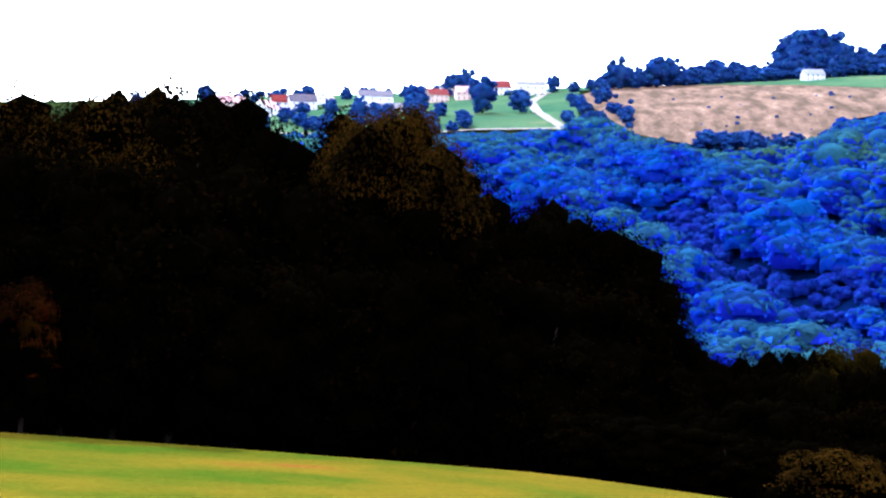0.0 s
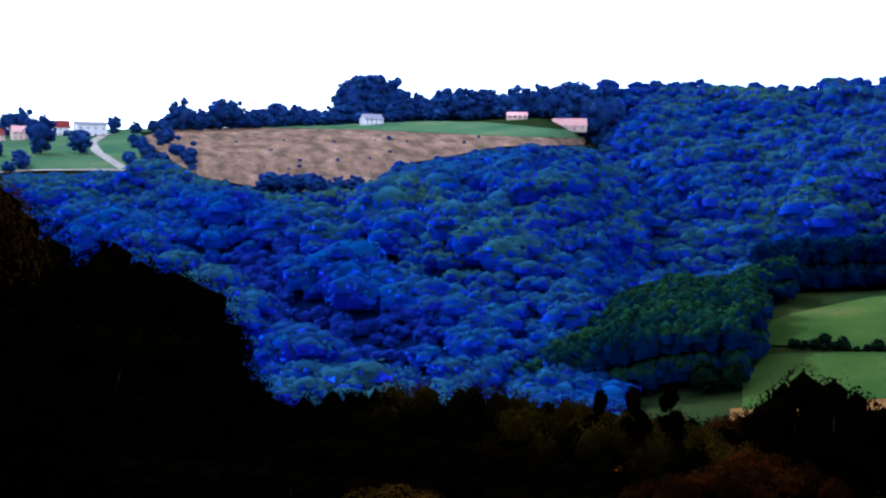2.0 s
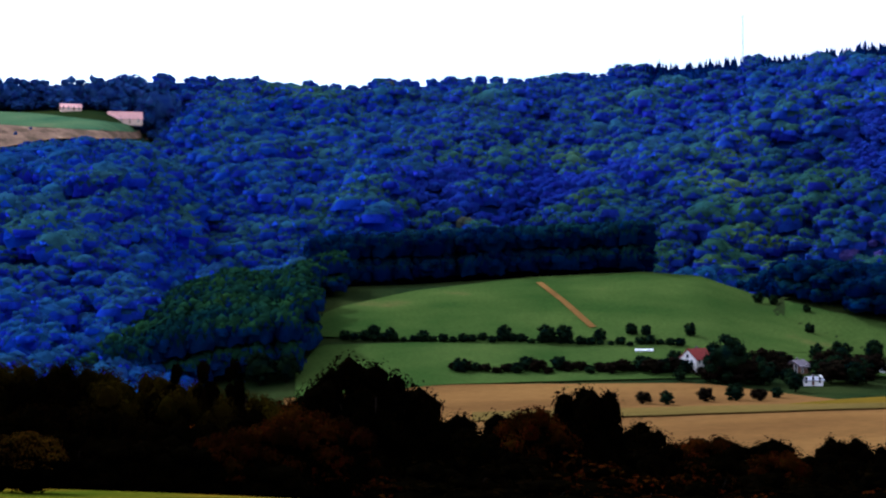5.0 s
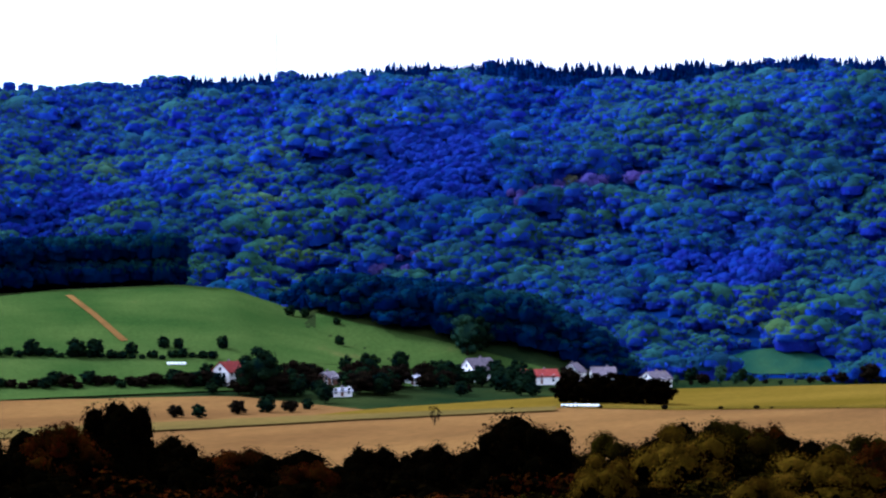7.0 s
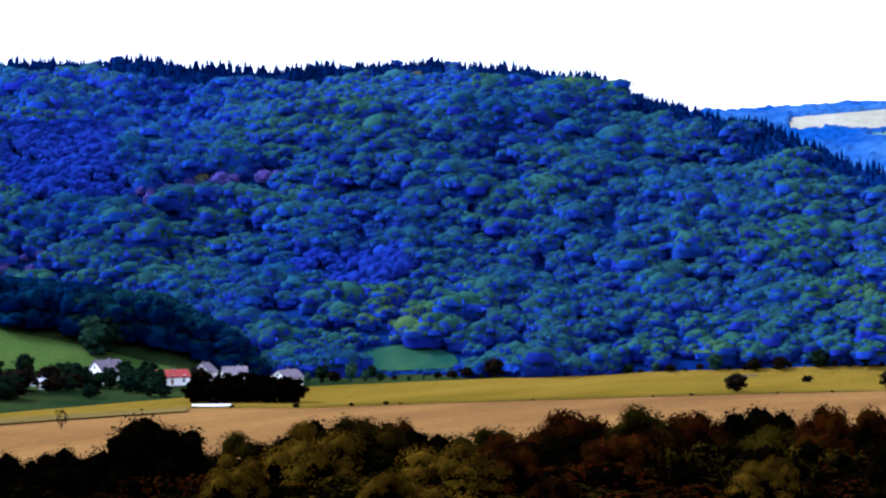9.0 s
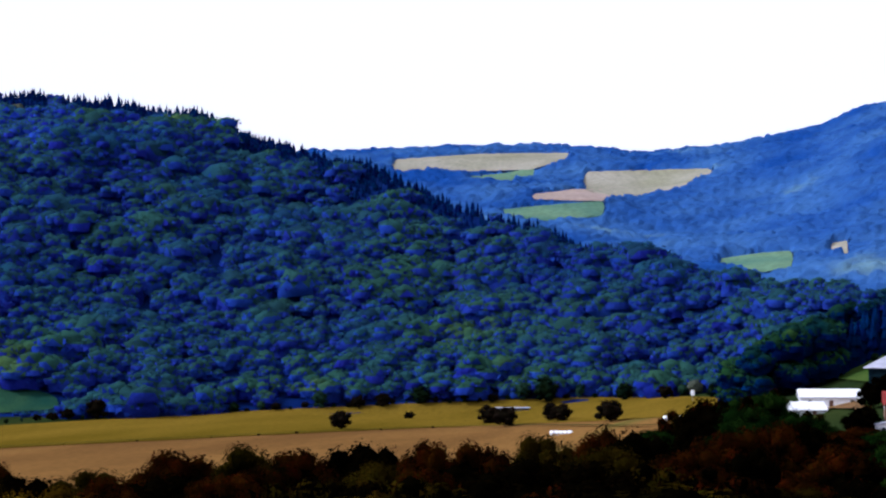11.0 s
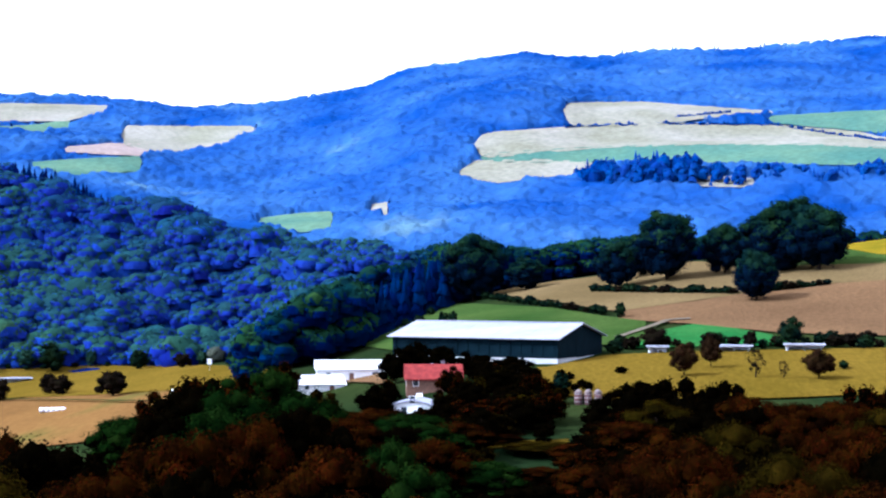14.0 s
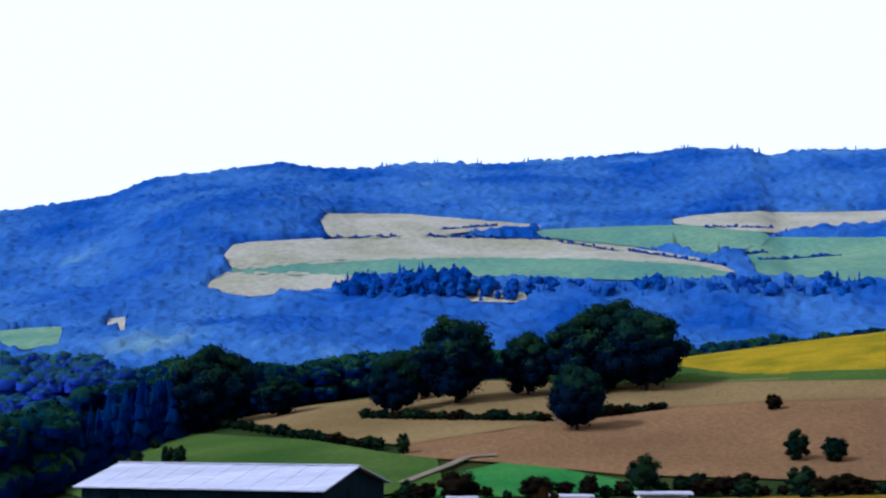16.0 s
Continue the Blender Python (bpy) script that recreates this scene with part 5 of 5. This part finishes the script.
for lo, hi, e0, e1 in ((84.5, 89.3, -0.52, -1.14), (88.9, 93.2, -0.44, -0.49), (93.9, 96.0, -0.45, -0.2)):
    for b in np.arange(lo, hi, 0.2):
        d = reach(b, e0 + (e1 - e0) * (b - lo) / (hi - lo) - 0.03, 445, 800)
        plant(random.choice(("green0", "green1", "green2", "brown2")), b, d, random.uniform(2.0, 3.4), 1.4, group="field hedges behind the farm")
for b in np.arange(89.6, 104, 0.42):
    plant(random.choice(("green0", "green1", "brown0", "brown1", "brown2")), b, reach(b, -2.12 + 0.012 * (b - 90) + random.uniform(-0.05, 0.05), 345, 620), random.uniform(2.0, 4.2), random.uniform(1.0, 1.4), group="tree row beyond the hay field")
# trees of the upper village and plateau: bearing, distance, height, kind
for b, d, h, kind in ((-14.6, 1330, 9, "up0"), (-13.9, 1330, 9, "up1"), (-12.3, 1320, 12, "up2"), (-10.6, 1330, 7, "up0"), (-9.9, 1330, 8, "up1"), (-8.8, 1330, 10, "up2"),
                      (-7.5, 1330, 9, "up0"), (-6.9, 1300, 9, "up1"), (-5.3, 1270, 12, "up2"), (-5.05, 1190, 15, "up0"), (-4.9, 1300, 9, "up1"), (-2.8, 1170, 20, "up2"),
                      (-2.6, 1310, 8, "up0"), (-1.5, 1165, 13, "up1"), (-0.4, 1330, 11, "up2"), (0.3, 1320, 8, "up0"), (0.9, 1330, 8, "up1"), (1.3, 1300, 8, "up2"),
                      (1.8, 1340, 20, "up0"), (3.1, 1340, 19, "up1"), (3.6, 1345, 18, "up2"), (2.4, 1340, 12, "up0"), (1.4, 1230, 9, "up1"), (-8.0, 1190, 10, "up2"),
                      (-7.0, 1180, 11, "up0"), (-6.0, 1160, 8, "up1"), (-4.2, 1150, 8, "up2"), (-3.4, 1340, 17, "up0"), (-3.9, 1335, 14, "up2"), (0.6, 1150, 8, "up1"),
                      (7.6, 1400, 27, "up0"), (8.05, 1405, 30, "up1"), (8.5, 1405, 30, "up2"), (9.0, 1400, 27, "up0")):
    plant(kind, b, d, h * 1.35, random.uniform(0.9, 1.1))
for b in np.arange(1.2, 16.4, 0.3):
    dd = 1380 + random.uniform(-12, 12)
    plant(random.choice(("up0", "up1", "up2")), b, dd, max(10, top_height(b, dd, float(curve(b, (1, 5.4, 4, 5.6, 7, 5.9, 10, 6.15, 13, 6.35, 17, 6.5))) + random.uniform(-0.25, 0.25))), random.uniform(0.8, 1.2), group="trees along the plateau edge")
    plant(random.choice(("up0", "up1", "up2")), b + 0.15, dd - 14, random.uniform(8, 12), 1.5, group="trees along the plateau edge")

# scrub on the plateau: on the fallow, beside the road and among the village gardens
for b0, b1, e0, e1, count, low, high in ((1.6, 12.0, 3.4, 4.7, 34, 1.4, 3.2), (0.0, 2.4, 3.5, 4.6, 34, 4, 8), (4.6, 8.0, 2.7, 2.85, 14, 8, 13), (-12.5, -3.2, 3.3, 4.0, 46, 6, 12), (-12.5, -1.0, 4.5, 4.9, 26, 5, 9)):
    for i in range(count):
        b = random.uniform(b0, b1)
        plant("up%d" % (i % 3), b, reach(b, random.uniform(e0, e1), 900, 1450), random.uniform(low, high), random.uniform(1.0, 1.5), group="scrub on the plateau")


# ---- buildings ----
def box_bm(bm, x0, x1, y0, y1, z0, z1):
    v = [bm.verts.new(p) for p in ((x0, y0, z0), (x1, y0, z0), (x1, y1, z0), (x0, y1, z0), (x0, y0, z1), (x1, y0, z1), (x1, y1, z1), (x0, y1, z1))]
    for f in ((0, 3, 2, 1), (4, 5, 6, 7), (0, 1, 5, 4), (1, 2, 6, 5), (2, 3, 7, 6), (3, 0, 4, 7)):
        bm.faces.new([v[i] for i in f])


def box(name, mat, parent, x0, x1, y0, y1, z0, z1, label=""):
    bm = bmesh.new()
    box_bm(bm, x0, x1, y0, y1, z0, z1)
    return part(name, bm_mesh(name, bm, mat), parent, label)


def gabled(name, label, category, b, d, length, depth, eaves, ridge, turn, wall, roof, windows=3, storeys=2, chimney=True, over=0.5, foot=1.5):
    """A house: walls with two gables (ridge along x), two roof slopes with thickness, windows with frames, a door."""
    thing = tagged(new(name), label, category)
    L, D = length / 2, depth / 2
    bm = bmesh.new()
    ends = []
    for x in (-L, L):
        ends.append([bm.verts.new(p) for p in ((x, -D, -foot), (x, D, -foot), (x, D, eaves), (x, 0, ridge), (x, -D, eaves))])
    bm.faces.new(ends[0][::-1])
    bm.faces.new(ends[1])
    for i in (0, 1, 4):
        j = (i + 1) % 5
        if i == 0:
            continue
        bm.faces.new((ends[0][i], ends[0][j], ends[1][j], ends[1][i]))
    part("wall", bm_mesh("wall", bm, wall), thing)
    slope = (ridge - eaves) / D
    for side in (-1, 1):
        bm = bmesh.new()
        y1, z1 = side * (D + over), eaves - over * slope
        pts = [(-L - over, 0, ridge + 0.03), (L + over, 0, ridge + 0.03), (L + over, y1, z1 + 0.03), (-L - over, y1, z1 + 0.03)]
        lo = [bm.verts.new(p) for p in pts]
        hi = [bm.verts.new((x, y, z + 0.28)) for x, y, z in pts]
        bm.faces.new(lo)
        bm.faces.new(hi[::-1])
        for i in range(4):
            j = (i + 1) % 4
            bm.faces.new((lo[i], hi[i], hi[j], lo[j]))
        bmesh.ops.recalc_face_normals(bm, faces=bm.faces)
        part("roof", bm_mesh("roof", bm, roof), thing)
    step = eaves / storeys

    def window(x, y, z, across, w=1.1, h=1.3):
        s = 1 if (y > 0 if across else x > 0) else -1
        if across:
            fr = box("window", PLASTER, thing, x - w / 2 - 0.1, x + w / 2 + 0.1, y, y + s * 0.06, z - 0.1, z + h + 0.1)
            box("pane", GLASS, fr, x - w / 2, x + w / 2, y + s * 0.06, y + s * 0.09, z, z + h)
        else:
            fr = box("window", PLASTER, thing, x, x + s * 0.06, y - w / 2 - 0.1, y + w / 2 + 0.1, z - 0.1, z + h + 0.1)
            box("pane", GLASS, fr, x + s * 0.06, x + s * 0.09, y - w / 2, y + w / 2, z, z + h)

    for k in range(storeys):
        for i in range(windows):
            if not (k == 0 and i == windows // 2):
                window(-L + length * (i + 0.5) / windows, -D, k * step + 0.9, True)
        for y in (-D * 0.45, D * 0.45):
            for x in (-L, L):
                window(x, y, k * step + 0.9, False)
    for x in (-L, L):
        window(x, 0, eaves + 0.4, False)
    if windows:
        x = -L + length * (windows // 2 + 0.5) / windows
        box("door", DOORWOOD, thing, x - 0.55, x + 0.55, -D - 0.07, -D, 0, 2.1)
    if chimney:
        box("chimney", TILE_DARK, thing, L * 0.3, L * 0.3 + 0.8, D * 0.25, D * 0.25 + 0.8, eaves, ridge + 0.9)
    thing.matrix_basis = Matrix.Translation(spot(b, d)) @ Matrix.Rotation(radians(-b + turn), 4, "Z")
    return thing


# upper village on the plateau: bearing, distance, length, depth, eaves, ridge, turn
for label, b, d, L, D, ev, rg, tn, wl, rf in (
        ("peach house with a faded clay-tile roof", -11.4, 1270, 15, 10, 4.5, 8.5, 20, PEACH, TILE_PINK), ("white gabled house with pink roof", -10.2, 1215, 14, 9, 5, 9, 60, PLASTER, TILE_PINK),
        ("white house with a red-brown roof", -9.7, 1265, 12, 9, 4.5, 8.5, 10, PLASTER, TILE_RED), ("white gabled house with dark roof", -9.0, 1260, 15, 9, 4.8, 9, 15, PLASTER, TILE_DARK),
        ("white gable house among village trees", -8.2, 1290, 10, 8, 4.5, 9, 75, PLASTER, TILE_PINK), ("long white house with a dark roof", -6.5, 1265, 19, 10, 6.0, 9.5, 10, PLASTER, TILE_DARK),
        ("low white annexe under dark roof", -6.0, 1225, 15, 8, 3.0, 5.0, 5, PLASTER, TILE_DARK), ("peach rendered house with red roof", -4.4, 1280, 12, 9, 4.5, 8.0, 25, PEACH, TILE_RED),
        ("small peach house with pink roof", -3.4, 1290, 12, 9, 4.5, 8.0, 10, PEACH, TILE_PINK), ("white house with a red ridge roof", -2.3, 1330, 14, 9, 5.0, 9.0, 5, PLASTER, TILE_RED),
        ("white villa with a shallow dark roof", -1.2, 1310, 17, 11, 6.5, 8.6, 12, PLASTER, TILE_DARK), ("dark-roofed steep gable house", -4.0, 1340, 10, 9, 5.0, 10.0, 70, PLASTER, TILE_DARK),
        ("pale farmhouse among dark plateau trees", 8.3, 1335, 12, 8, 4.0, 7.0, 25, PLASTER, SHEET), ("pink-roofed farmhouse below the wood", 15.1, 1345, 20, 9, 2.6, 7.0, 4, PEACH, TILE_PINK),
        ("low pink-roofed barn below the wood", 13.3, 1345, 12, 8, 1.8, 4.2, 5, PEACH, TILE_PINK)):
    gabled("house", label, "house", b, d, L * 1.35, D * 1.3, ev * 1.35, rg * 1.35, tn, wl, rf, 4)
# village on the valley floor
for label, b, e, L, D, ev, rg, tn, wl, rf in (
        ("white house with dark red tiled roof", 34.7, -3.5, 11, 8, 5.0, 8.5, 55, PLASTER, TILE_RED), ("tall white gabled house with grey-violet roof", 43.3, -3.3, 13, 9, 4.6, 8.6, 40, PLASTER, TILE_DARK),
        ("white house with a red-brown roof", 45.4, -3.45, 15, 9, 3.2, 5.8, 15, PLASTER, TILE_RED), ("white gable house with a dark roof", 46.6, -3.4, 9, 8, 4.5, 8.0, 70, PLASTER, TILE_DARK),
        ("white house with a slate-blue roof", 49.4, -3.55, 12, 8, 3.6, 6.5, 50, PLASTER, TILE_DARK), ("low white house behind shrubs", 41.0, -3.5, 11, 7, 2.0, 3.4, 5, PLASTER, SHEET),
        ("white shed with a grey roof", 38.5, -3.9, 8, 5, 1.8, 2.8, 25, PLASTER, SHEET), ("small white house with dark roof", 38.1, -3.55, 8, 7, 3.0, 5.2, 60, DOORWOOD, TILE_DARK),
        ("small white house behind the hedge", 47.6, -3.45, 10, 8, 4.0, 7.0, 10, PLASTER, TILE_DARK)):
    gabled("house", label, "house", b, reach(b, e, 450, 860), L, D, ev, rg, tn, wl, rf)
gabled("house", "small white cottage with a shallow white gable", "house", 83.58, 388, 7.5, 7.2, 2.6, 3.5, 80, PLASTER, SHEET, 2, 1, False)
gabled("house", "brick-red roofed farmhouse among trees", "house", 84.05, 414, 11.5, 8, 2.4, 5.0, 3, DOORWOOD, TILE_RED, 3, 1, True)


def barn():
    """Long dark clad barn with a wide grey sheet roof, white plinth, wall boards and gable gate."""
    thing = tagged(new("barn"), "long dark-clad barn with pale sheet-metal roof", "barn")
    L, D, ev, rg = 22.3, 14.3, 5.1, 8.3
    bm = bmesh.new()
    ends = [[bm.verts.new(p) for p in ((x, -D, 0.35), (x, D, 0.35), (x, D, ev), (x, 0, rg), (x, -D, ev))] for x in (-L, L)]
    bm.faces.new(ends[0][::-1])
    bm.faces.new(ends[1])
    for i in (1, 4, 0):
        j = (i + 1) % 5
        bm.faces.new((ends[0][i], ends[0][j], ends[1][j], ends[1][i]))
    part("wall", bm_mesh("wall", bm, BOARD), thing)
    box("plinth", CONCRETE, thing, -L - 0.1, L + 0.1, -D - 0.1, D + 0.1, -2.0, 0.35, "white concrete plinth")
    for s in (-1, 1):
        sl = (rg - ev) / D
        n = 20
        for i in range(n):
            bm = bmesh.new()
            x0, x1 = -L - 1 + (2 * L + 2) * i / n, -L - 1 + (2 * L + 2) * (i + 1) / n
            h = 0.05 * (i % 2)
            lo = [bm.verts.new(p) for p in ((x0, 0, rg + 0.05), (x1, 0, rg + 0.05), (x1, s * (D + 1.2), ev - 1.2 * sl + 0.05), (x0, s * (D + 1.2), ev - 1.2 * sl + 0.05))]
            hi = [bm.verts.new(v.co + Vector((0, 0, 0.2 + h))) for v in lo]
            bm.faces.new(lo)
            bm.faces.new(hi[::-1])
            for a in range(4):
                c = (a + 1) % 4
                bm.faces.new((lo[a], hi[a], hi[c], lo[c]))
            bmesh.ops.recalc_face_normals(bm, faces=bm.faces)
            part("roof_sheet", bm_mesh("roof_sheet", bm, SHEET), thing)
    box("ridge_cap", SHEET, thing, -L - 1, L + 1, -0.5, 0.5, rg + 0.3, rg + 0.45)
    for i in range(16):
        x = -L + 1.0 + i * (2 * L - 2.0) / 15
        box("post", BOARD, thing, x - 0.12, x + 0.12, -D - 0.16, -D - 0.002, 0.8, ev)
    box("gate", BOARD, thing, L + 0.004, L + 0.12, -3.0, 3.0, 0.2, 4.6)
    thing.matrix_basis = Matrix.Translation(spot(85.93, 478, 0.5)) @ Matrix.Rotation(radians(-85.93 - 25), 4, "Z")


barn()


def open_shed(label, b, d, length, depth, h, turn):
    """Low shed: pale mono-pitch roof on posts over a back wall."""
    thing = tagged(new("shed"), label, "shed")
    L, D = length / 2, depth / 2
    box("wall", PLASTER, thing, -L, L, D - 0.3, D, -1, h - 0.3)
    box("wall", PLASTER, thing, -L, -L + 0.3, -D, D - 0.3, -1, h - 0.2)
    box("roof", SHEET, thing, -L - 0.6, L + 0.6, -D - 0.8, D + 0.6, h - 0.2, h + 0.15, "pale sheet roof")
    n = max(2, int(length / 4))
    for i in range(n + 1):
        x = -L + 0.5 + (length - 1.0) * i / n
        box("post", STEEL, thing, x - 0.12, x + 0.12, -D, -D + 0.24, -1, h - 0.2)
    thing.matrix_basis = Matrix.Translation(spot(b, d)) @ Matrix.Rotation(radians(-b + turn), 4, "Z")


gabled("shed", "long low cattle shed with a white sheet roof", "shed", 81.5, 474, 17, 9, 2.9, 4.8, 4, PLASTER, SHEET_PALE, 3, 1, False)
gabled("shed", "low whitewashed outbuilding with a pale shallow roof", "shed", 80.5, 458, 12, 9, 2.0, 3.8, 12, PLASTER, SHEET_PALE, 2, 1, False)
open_shed("long low field shelter with white roof", 70.7, 740, 16, 5, 2.4, 4)
open_shed("white machine shed beyond the hay field", 92.95, reach(92.95, -2.2, 345, 620), 8, 4, 1.7, 0)
open_shed("white machine shed beyond the hay field", 95.0, reach(95.0, -2.14, 345, 620), 9, 4, 1.7, 0)
open_shed("white machine shed beyond the hay field", 90.7, reach(90.7, -2.25, 345, 620), 4.5, 4, 1.8, 0)


def stack(label, b, d, n, turn=0):
    """A row of wrapped bales."""
    thing = tagged(new("bale_row"), label, "bales")
    for i in range(n):
        bm = bmesh.new()
        bmesh.ops.create_cone(bm, cap_ends=True, segments=14, radius1=0.75, radius2=0.75, depth=1.4, matrix=pose(1.5 * (i - n / 2), 0, 0.75, 0, 90, 0))
        bmesh.ops.bevel(bm, geom=[e for e in bm.edges if len(e.link_faces) == 2 and e.calc_face_angle() > 1.0], offset=0.12, segments=2, affect="EDGES")
        part("bale", bm_mesh("bale", bm, FILM, True), thing)
    thing.matrix_basis = Matrix.Translation(spot(b, d)) @ Matrix.Rotation(radians(-b + turn), 4, "Z")


stack("row of white wrapped bales by the hedge", 46.9, reach(46.9, -4.3, 420, 700), 9)
stack("row of white wrapped bales on the pasture", 33.0, reach(33.0, -2.85, 480, 800), 5)
stack("white wrapped bales on the stubble", 72.5, reach(72.5, -4.05, 400, 800), 5)
stack("white wrapped bales on the stubble", 76.3, reach(76.3, -3.55, 400, 800), 4)
# dark clipped copse beside the bales
for b in np.arange(46.3, 49.6, 0.3):
    plant("copse", b, reach(b, -4.2, 430, 700) + random.uniform(0, 9), 11.5 - 1.3 * abs(b - 47.9) + random.uniform(-0.6, 0.6), 1.15, group="dark copse in the valley")


def mast(b, d, h):
    thing = tagged(new("radio_mast"), "slim steel radio mast on the wooded ridge", "mast")
    bm = bmesh.new()
    for i in range(3):
        a = i * 2.094
        limb(bm, (0.9 * math.cos(a), 0.9 * math.sin(a), -2), (0.35 * math.cos(a), 0.35 * math.sin(a), h), 0.16, 0.1, 5)
    for k in range(12):
        z = h * k / 12
        for i in range(3):
            a, c = i * 2.094, (i + 1) * 2.094
            limb(bm, (0.8 * math.cos(a), 0.8 * math.sin(a), z), (0.75 * math.cos(c), 0.75 * math.sin(c), z + h / 12), 0.07, 0.07, 4)
    part("lattice", bm_mesh("lattice", bm, STEEL), thing)
    bm = bmesh.new()
    limb(bm, (0, 0, h), (0, 0, h + 5), 0.1, 0.05, 5)
    part("antenna", bm_mesh("antenna", bm, STEEL), thing)
    thing.matrix_basis = Matrix.Translation(spot(b, d))


mast(36.3, float(curve(36.3, HILL_RIDGE)) + 15, 45)


def ribbon(name, label, pairs, width, mat, d0, d1, lift):
    """A road or track draped on the land along bearing, elevation pairs."""
    t = np.linspace(0, 1, 60)
    n = len(pairs) // 2
    bs, es = np.interp(t * (n - 1), range(n), pairs[0::2]), np.interp(t * (n - 1), range(n), pairs[1::2])
    ds = np.array([reach(b, e, d0, d1) for b, e in zip(bs, es)])
    ds = np.convolve(np.pad(ds, 3, mode="edge"), np.ones(7) / 7, "valid")
    xy = np.stack([ds * np.sin(np.radians(bs)), ds * np.cos(np.radians(bs))], 1)
    tang = np.gradient(xy, axis=0)
    tang /= np.linalg.norm(tang, axis=1)[:, None] + 1e-6
    side = np.stack([-tang[:, 1], tang[:, 0]], 1) * width / 2
    rows = []
    for k in (-1, 0, 1):
        p = xy + side * k
        z = land(np.degrees(np.arctan2(p[:, 0], p[:, 1])), np.hypot(p[:, 0], p[:, 1])) + lift + EYE
        rows.append(np.concatenate([p, z[:, None]], 1))
    tagged(new(name, mesh_from(name, np.stack(rows, 1).reshape(-1, 3), grid_faces(60, 3), mat)), label, "road", kind="structure")


ribbon("road", "pale road curving up to the village", (0.3, 3.3, -0.3, 3.7, -0.9, 4.05, -1.15, 4.4, -0.6, 4.75), 7, GRAVEL, 950, 1400, 1.6)
ribbon("lane", "pale lane below the village meadow", (-11, 3.25, -6, 3.2, -3, 3.45, 0, 3.5), 5, GRAVEL, 900, 1400, 1.6)
ribbon("field_margin", "dark weedy margin between hay and stubble", (46, -4.31, 50, -4.36, 59, -4.11, 69.7, -3.76, 76, -3.84), 1.6, SOIL, 400, 860, 1.1)
ribbon("track", "brown earth track up the pasture", (31.2, -2.1, 30.2, -1.2, 29.3, -0.5), 3, STUBBLE, 500, 860, 1.2)
ribbon("track", "pale gravel track behind the barn", (89.5, -1.88, 90.6, -1.52, 91.1, -1.34, 91.75, -1.3), 2.2, GRAVEL, 445, 760, 0.9)


def silo(b, d):
    """Upright feed silo: steel drum with ribs, a cone cap and a filling pipe."""
    thing = tagged(new("feed_silo"), "small pinkish feed silo with a pale cap", "silo", "feed silos by the farm")
    bm = bmesh.new()
    bmesh.ops.create_cone(bm, cap_ends=True, segments=16, radius1=1.0, radius2=1.0, depth=4.2, matrix=pose(0, 0, 1.6))
    part("drum", bm_mesh("drum", bm, SILO_PINK, True), thing)
    for z in (0.4, 1.4, 2.4, 3.4):
        bm = bmesh.new()
        bmesh.ops.create_cone(bm, cap_ends=True, segments=16, radius1=1.04, radius2=1.04, depth=0.08, matrix=pose(0, 0, z))
        part("hoop", bm_mesh("hoop", bm, STEEL, True), thing)
    bm = bmesh.new()
    bmesh.ops.create_cone(bm, cap_ends=True, segments=16, radius1=1.12, radius2=0.3, depth=0.8, matrix=pose(0, 0, 4.1))
    part("cap", bm_mesh("cap", bm, SILO_CAP, True), thing, "pale cone cap")
    bm = bmesh.new()
    limb(bm, (1.1, 0, 0), (0.5, 0, 4.3), 0.08, 0.08, 6)
    part("pipe", bm_mesh("pipe", bm, STEEL), thing)
    thing.matrix_basis = Matrix.Translation(spot(b, d, -0.6)) @ Matrix.Diagonal((0.8, 0.8, 0.8, 1))


for b in (88.3, 88.58, 88.86):
    silo(b, reach(b, -3.66, 345, 440))


def post_box(b, d):
    """White board on a tall post at the field edge."""
    thing = tagged(new("field_sign"), "white board on a tall post at the field edge", "sign")
    bm = bmesh.new()
    limb(bm, (0, 0, -0.5), (0, 0, 3.6), 0.08, 0.07, 8)
    part("post", bm_mesh("post", bm, STEEL), thing)
    bm = bmesh.new()
    box_bm(bm, -0.75, 0.75, -0.12, -0.07, 3.0, 5.0)
    bmesh.ops.bevel(bm, geom=bm.edges, offset=0.02, segments=1, affect="EDGES")
    part("board", bm_mesh("board", bm, FILM), thing)
    thing.matrix_basis = Matrix.Translation(spot(b, d)) @ Matrix.Rotation(radians(-b), 4, "Z")


post_box(76.92, reach(76.92, -2.85, 400, 640))

# shrink the whole place about the eye, to fit the camera's zoomed views
shrink_about_eye = Matrix.Translation((0, 0, EYE)) @ Matrix.Diagonal((LAND_SCALE, LAND_SCALE, LAND_SCALE, 1)) @ Matrix.Translation((0, 0, -EYE))
for ob in list(scene.objects):
    if ob.parent is None and ob.type in ("MESH", "EMPTY"):
        ob.matrix_basis = shrink_about_eye @ ob.matrix_basis
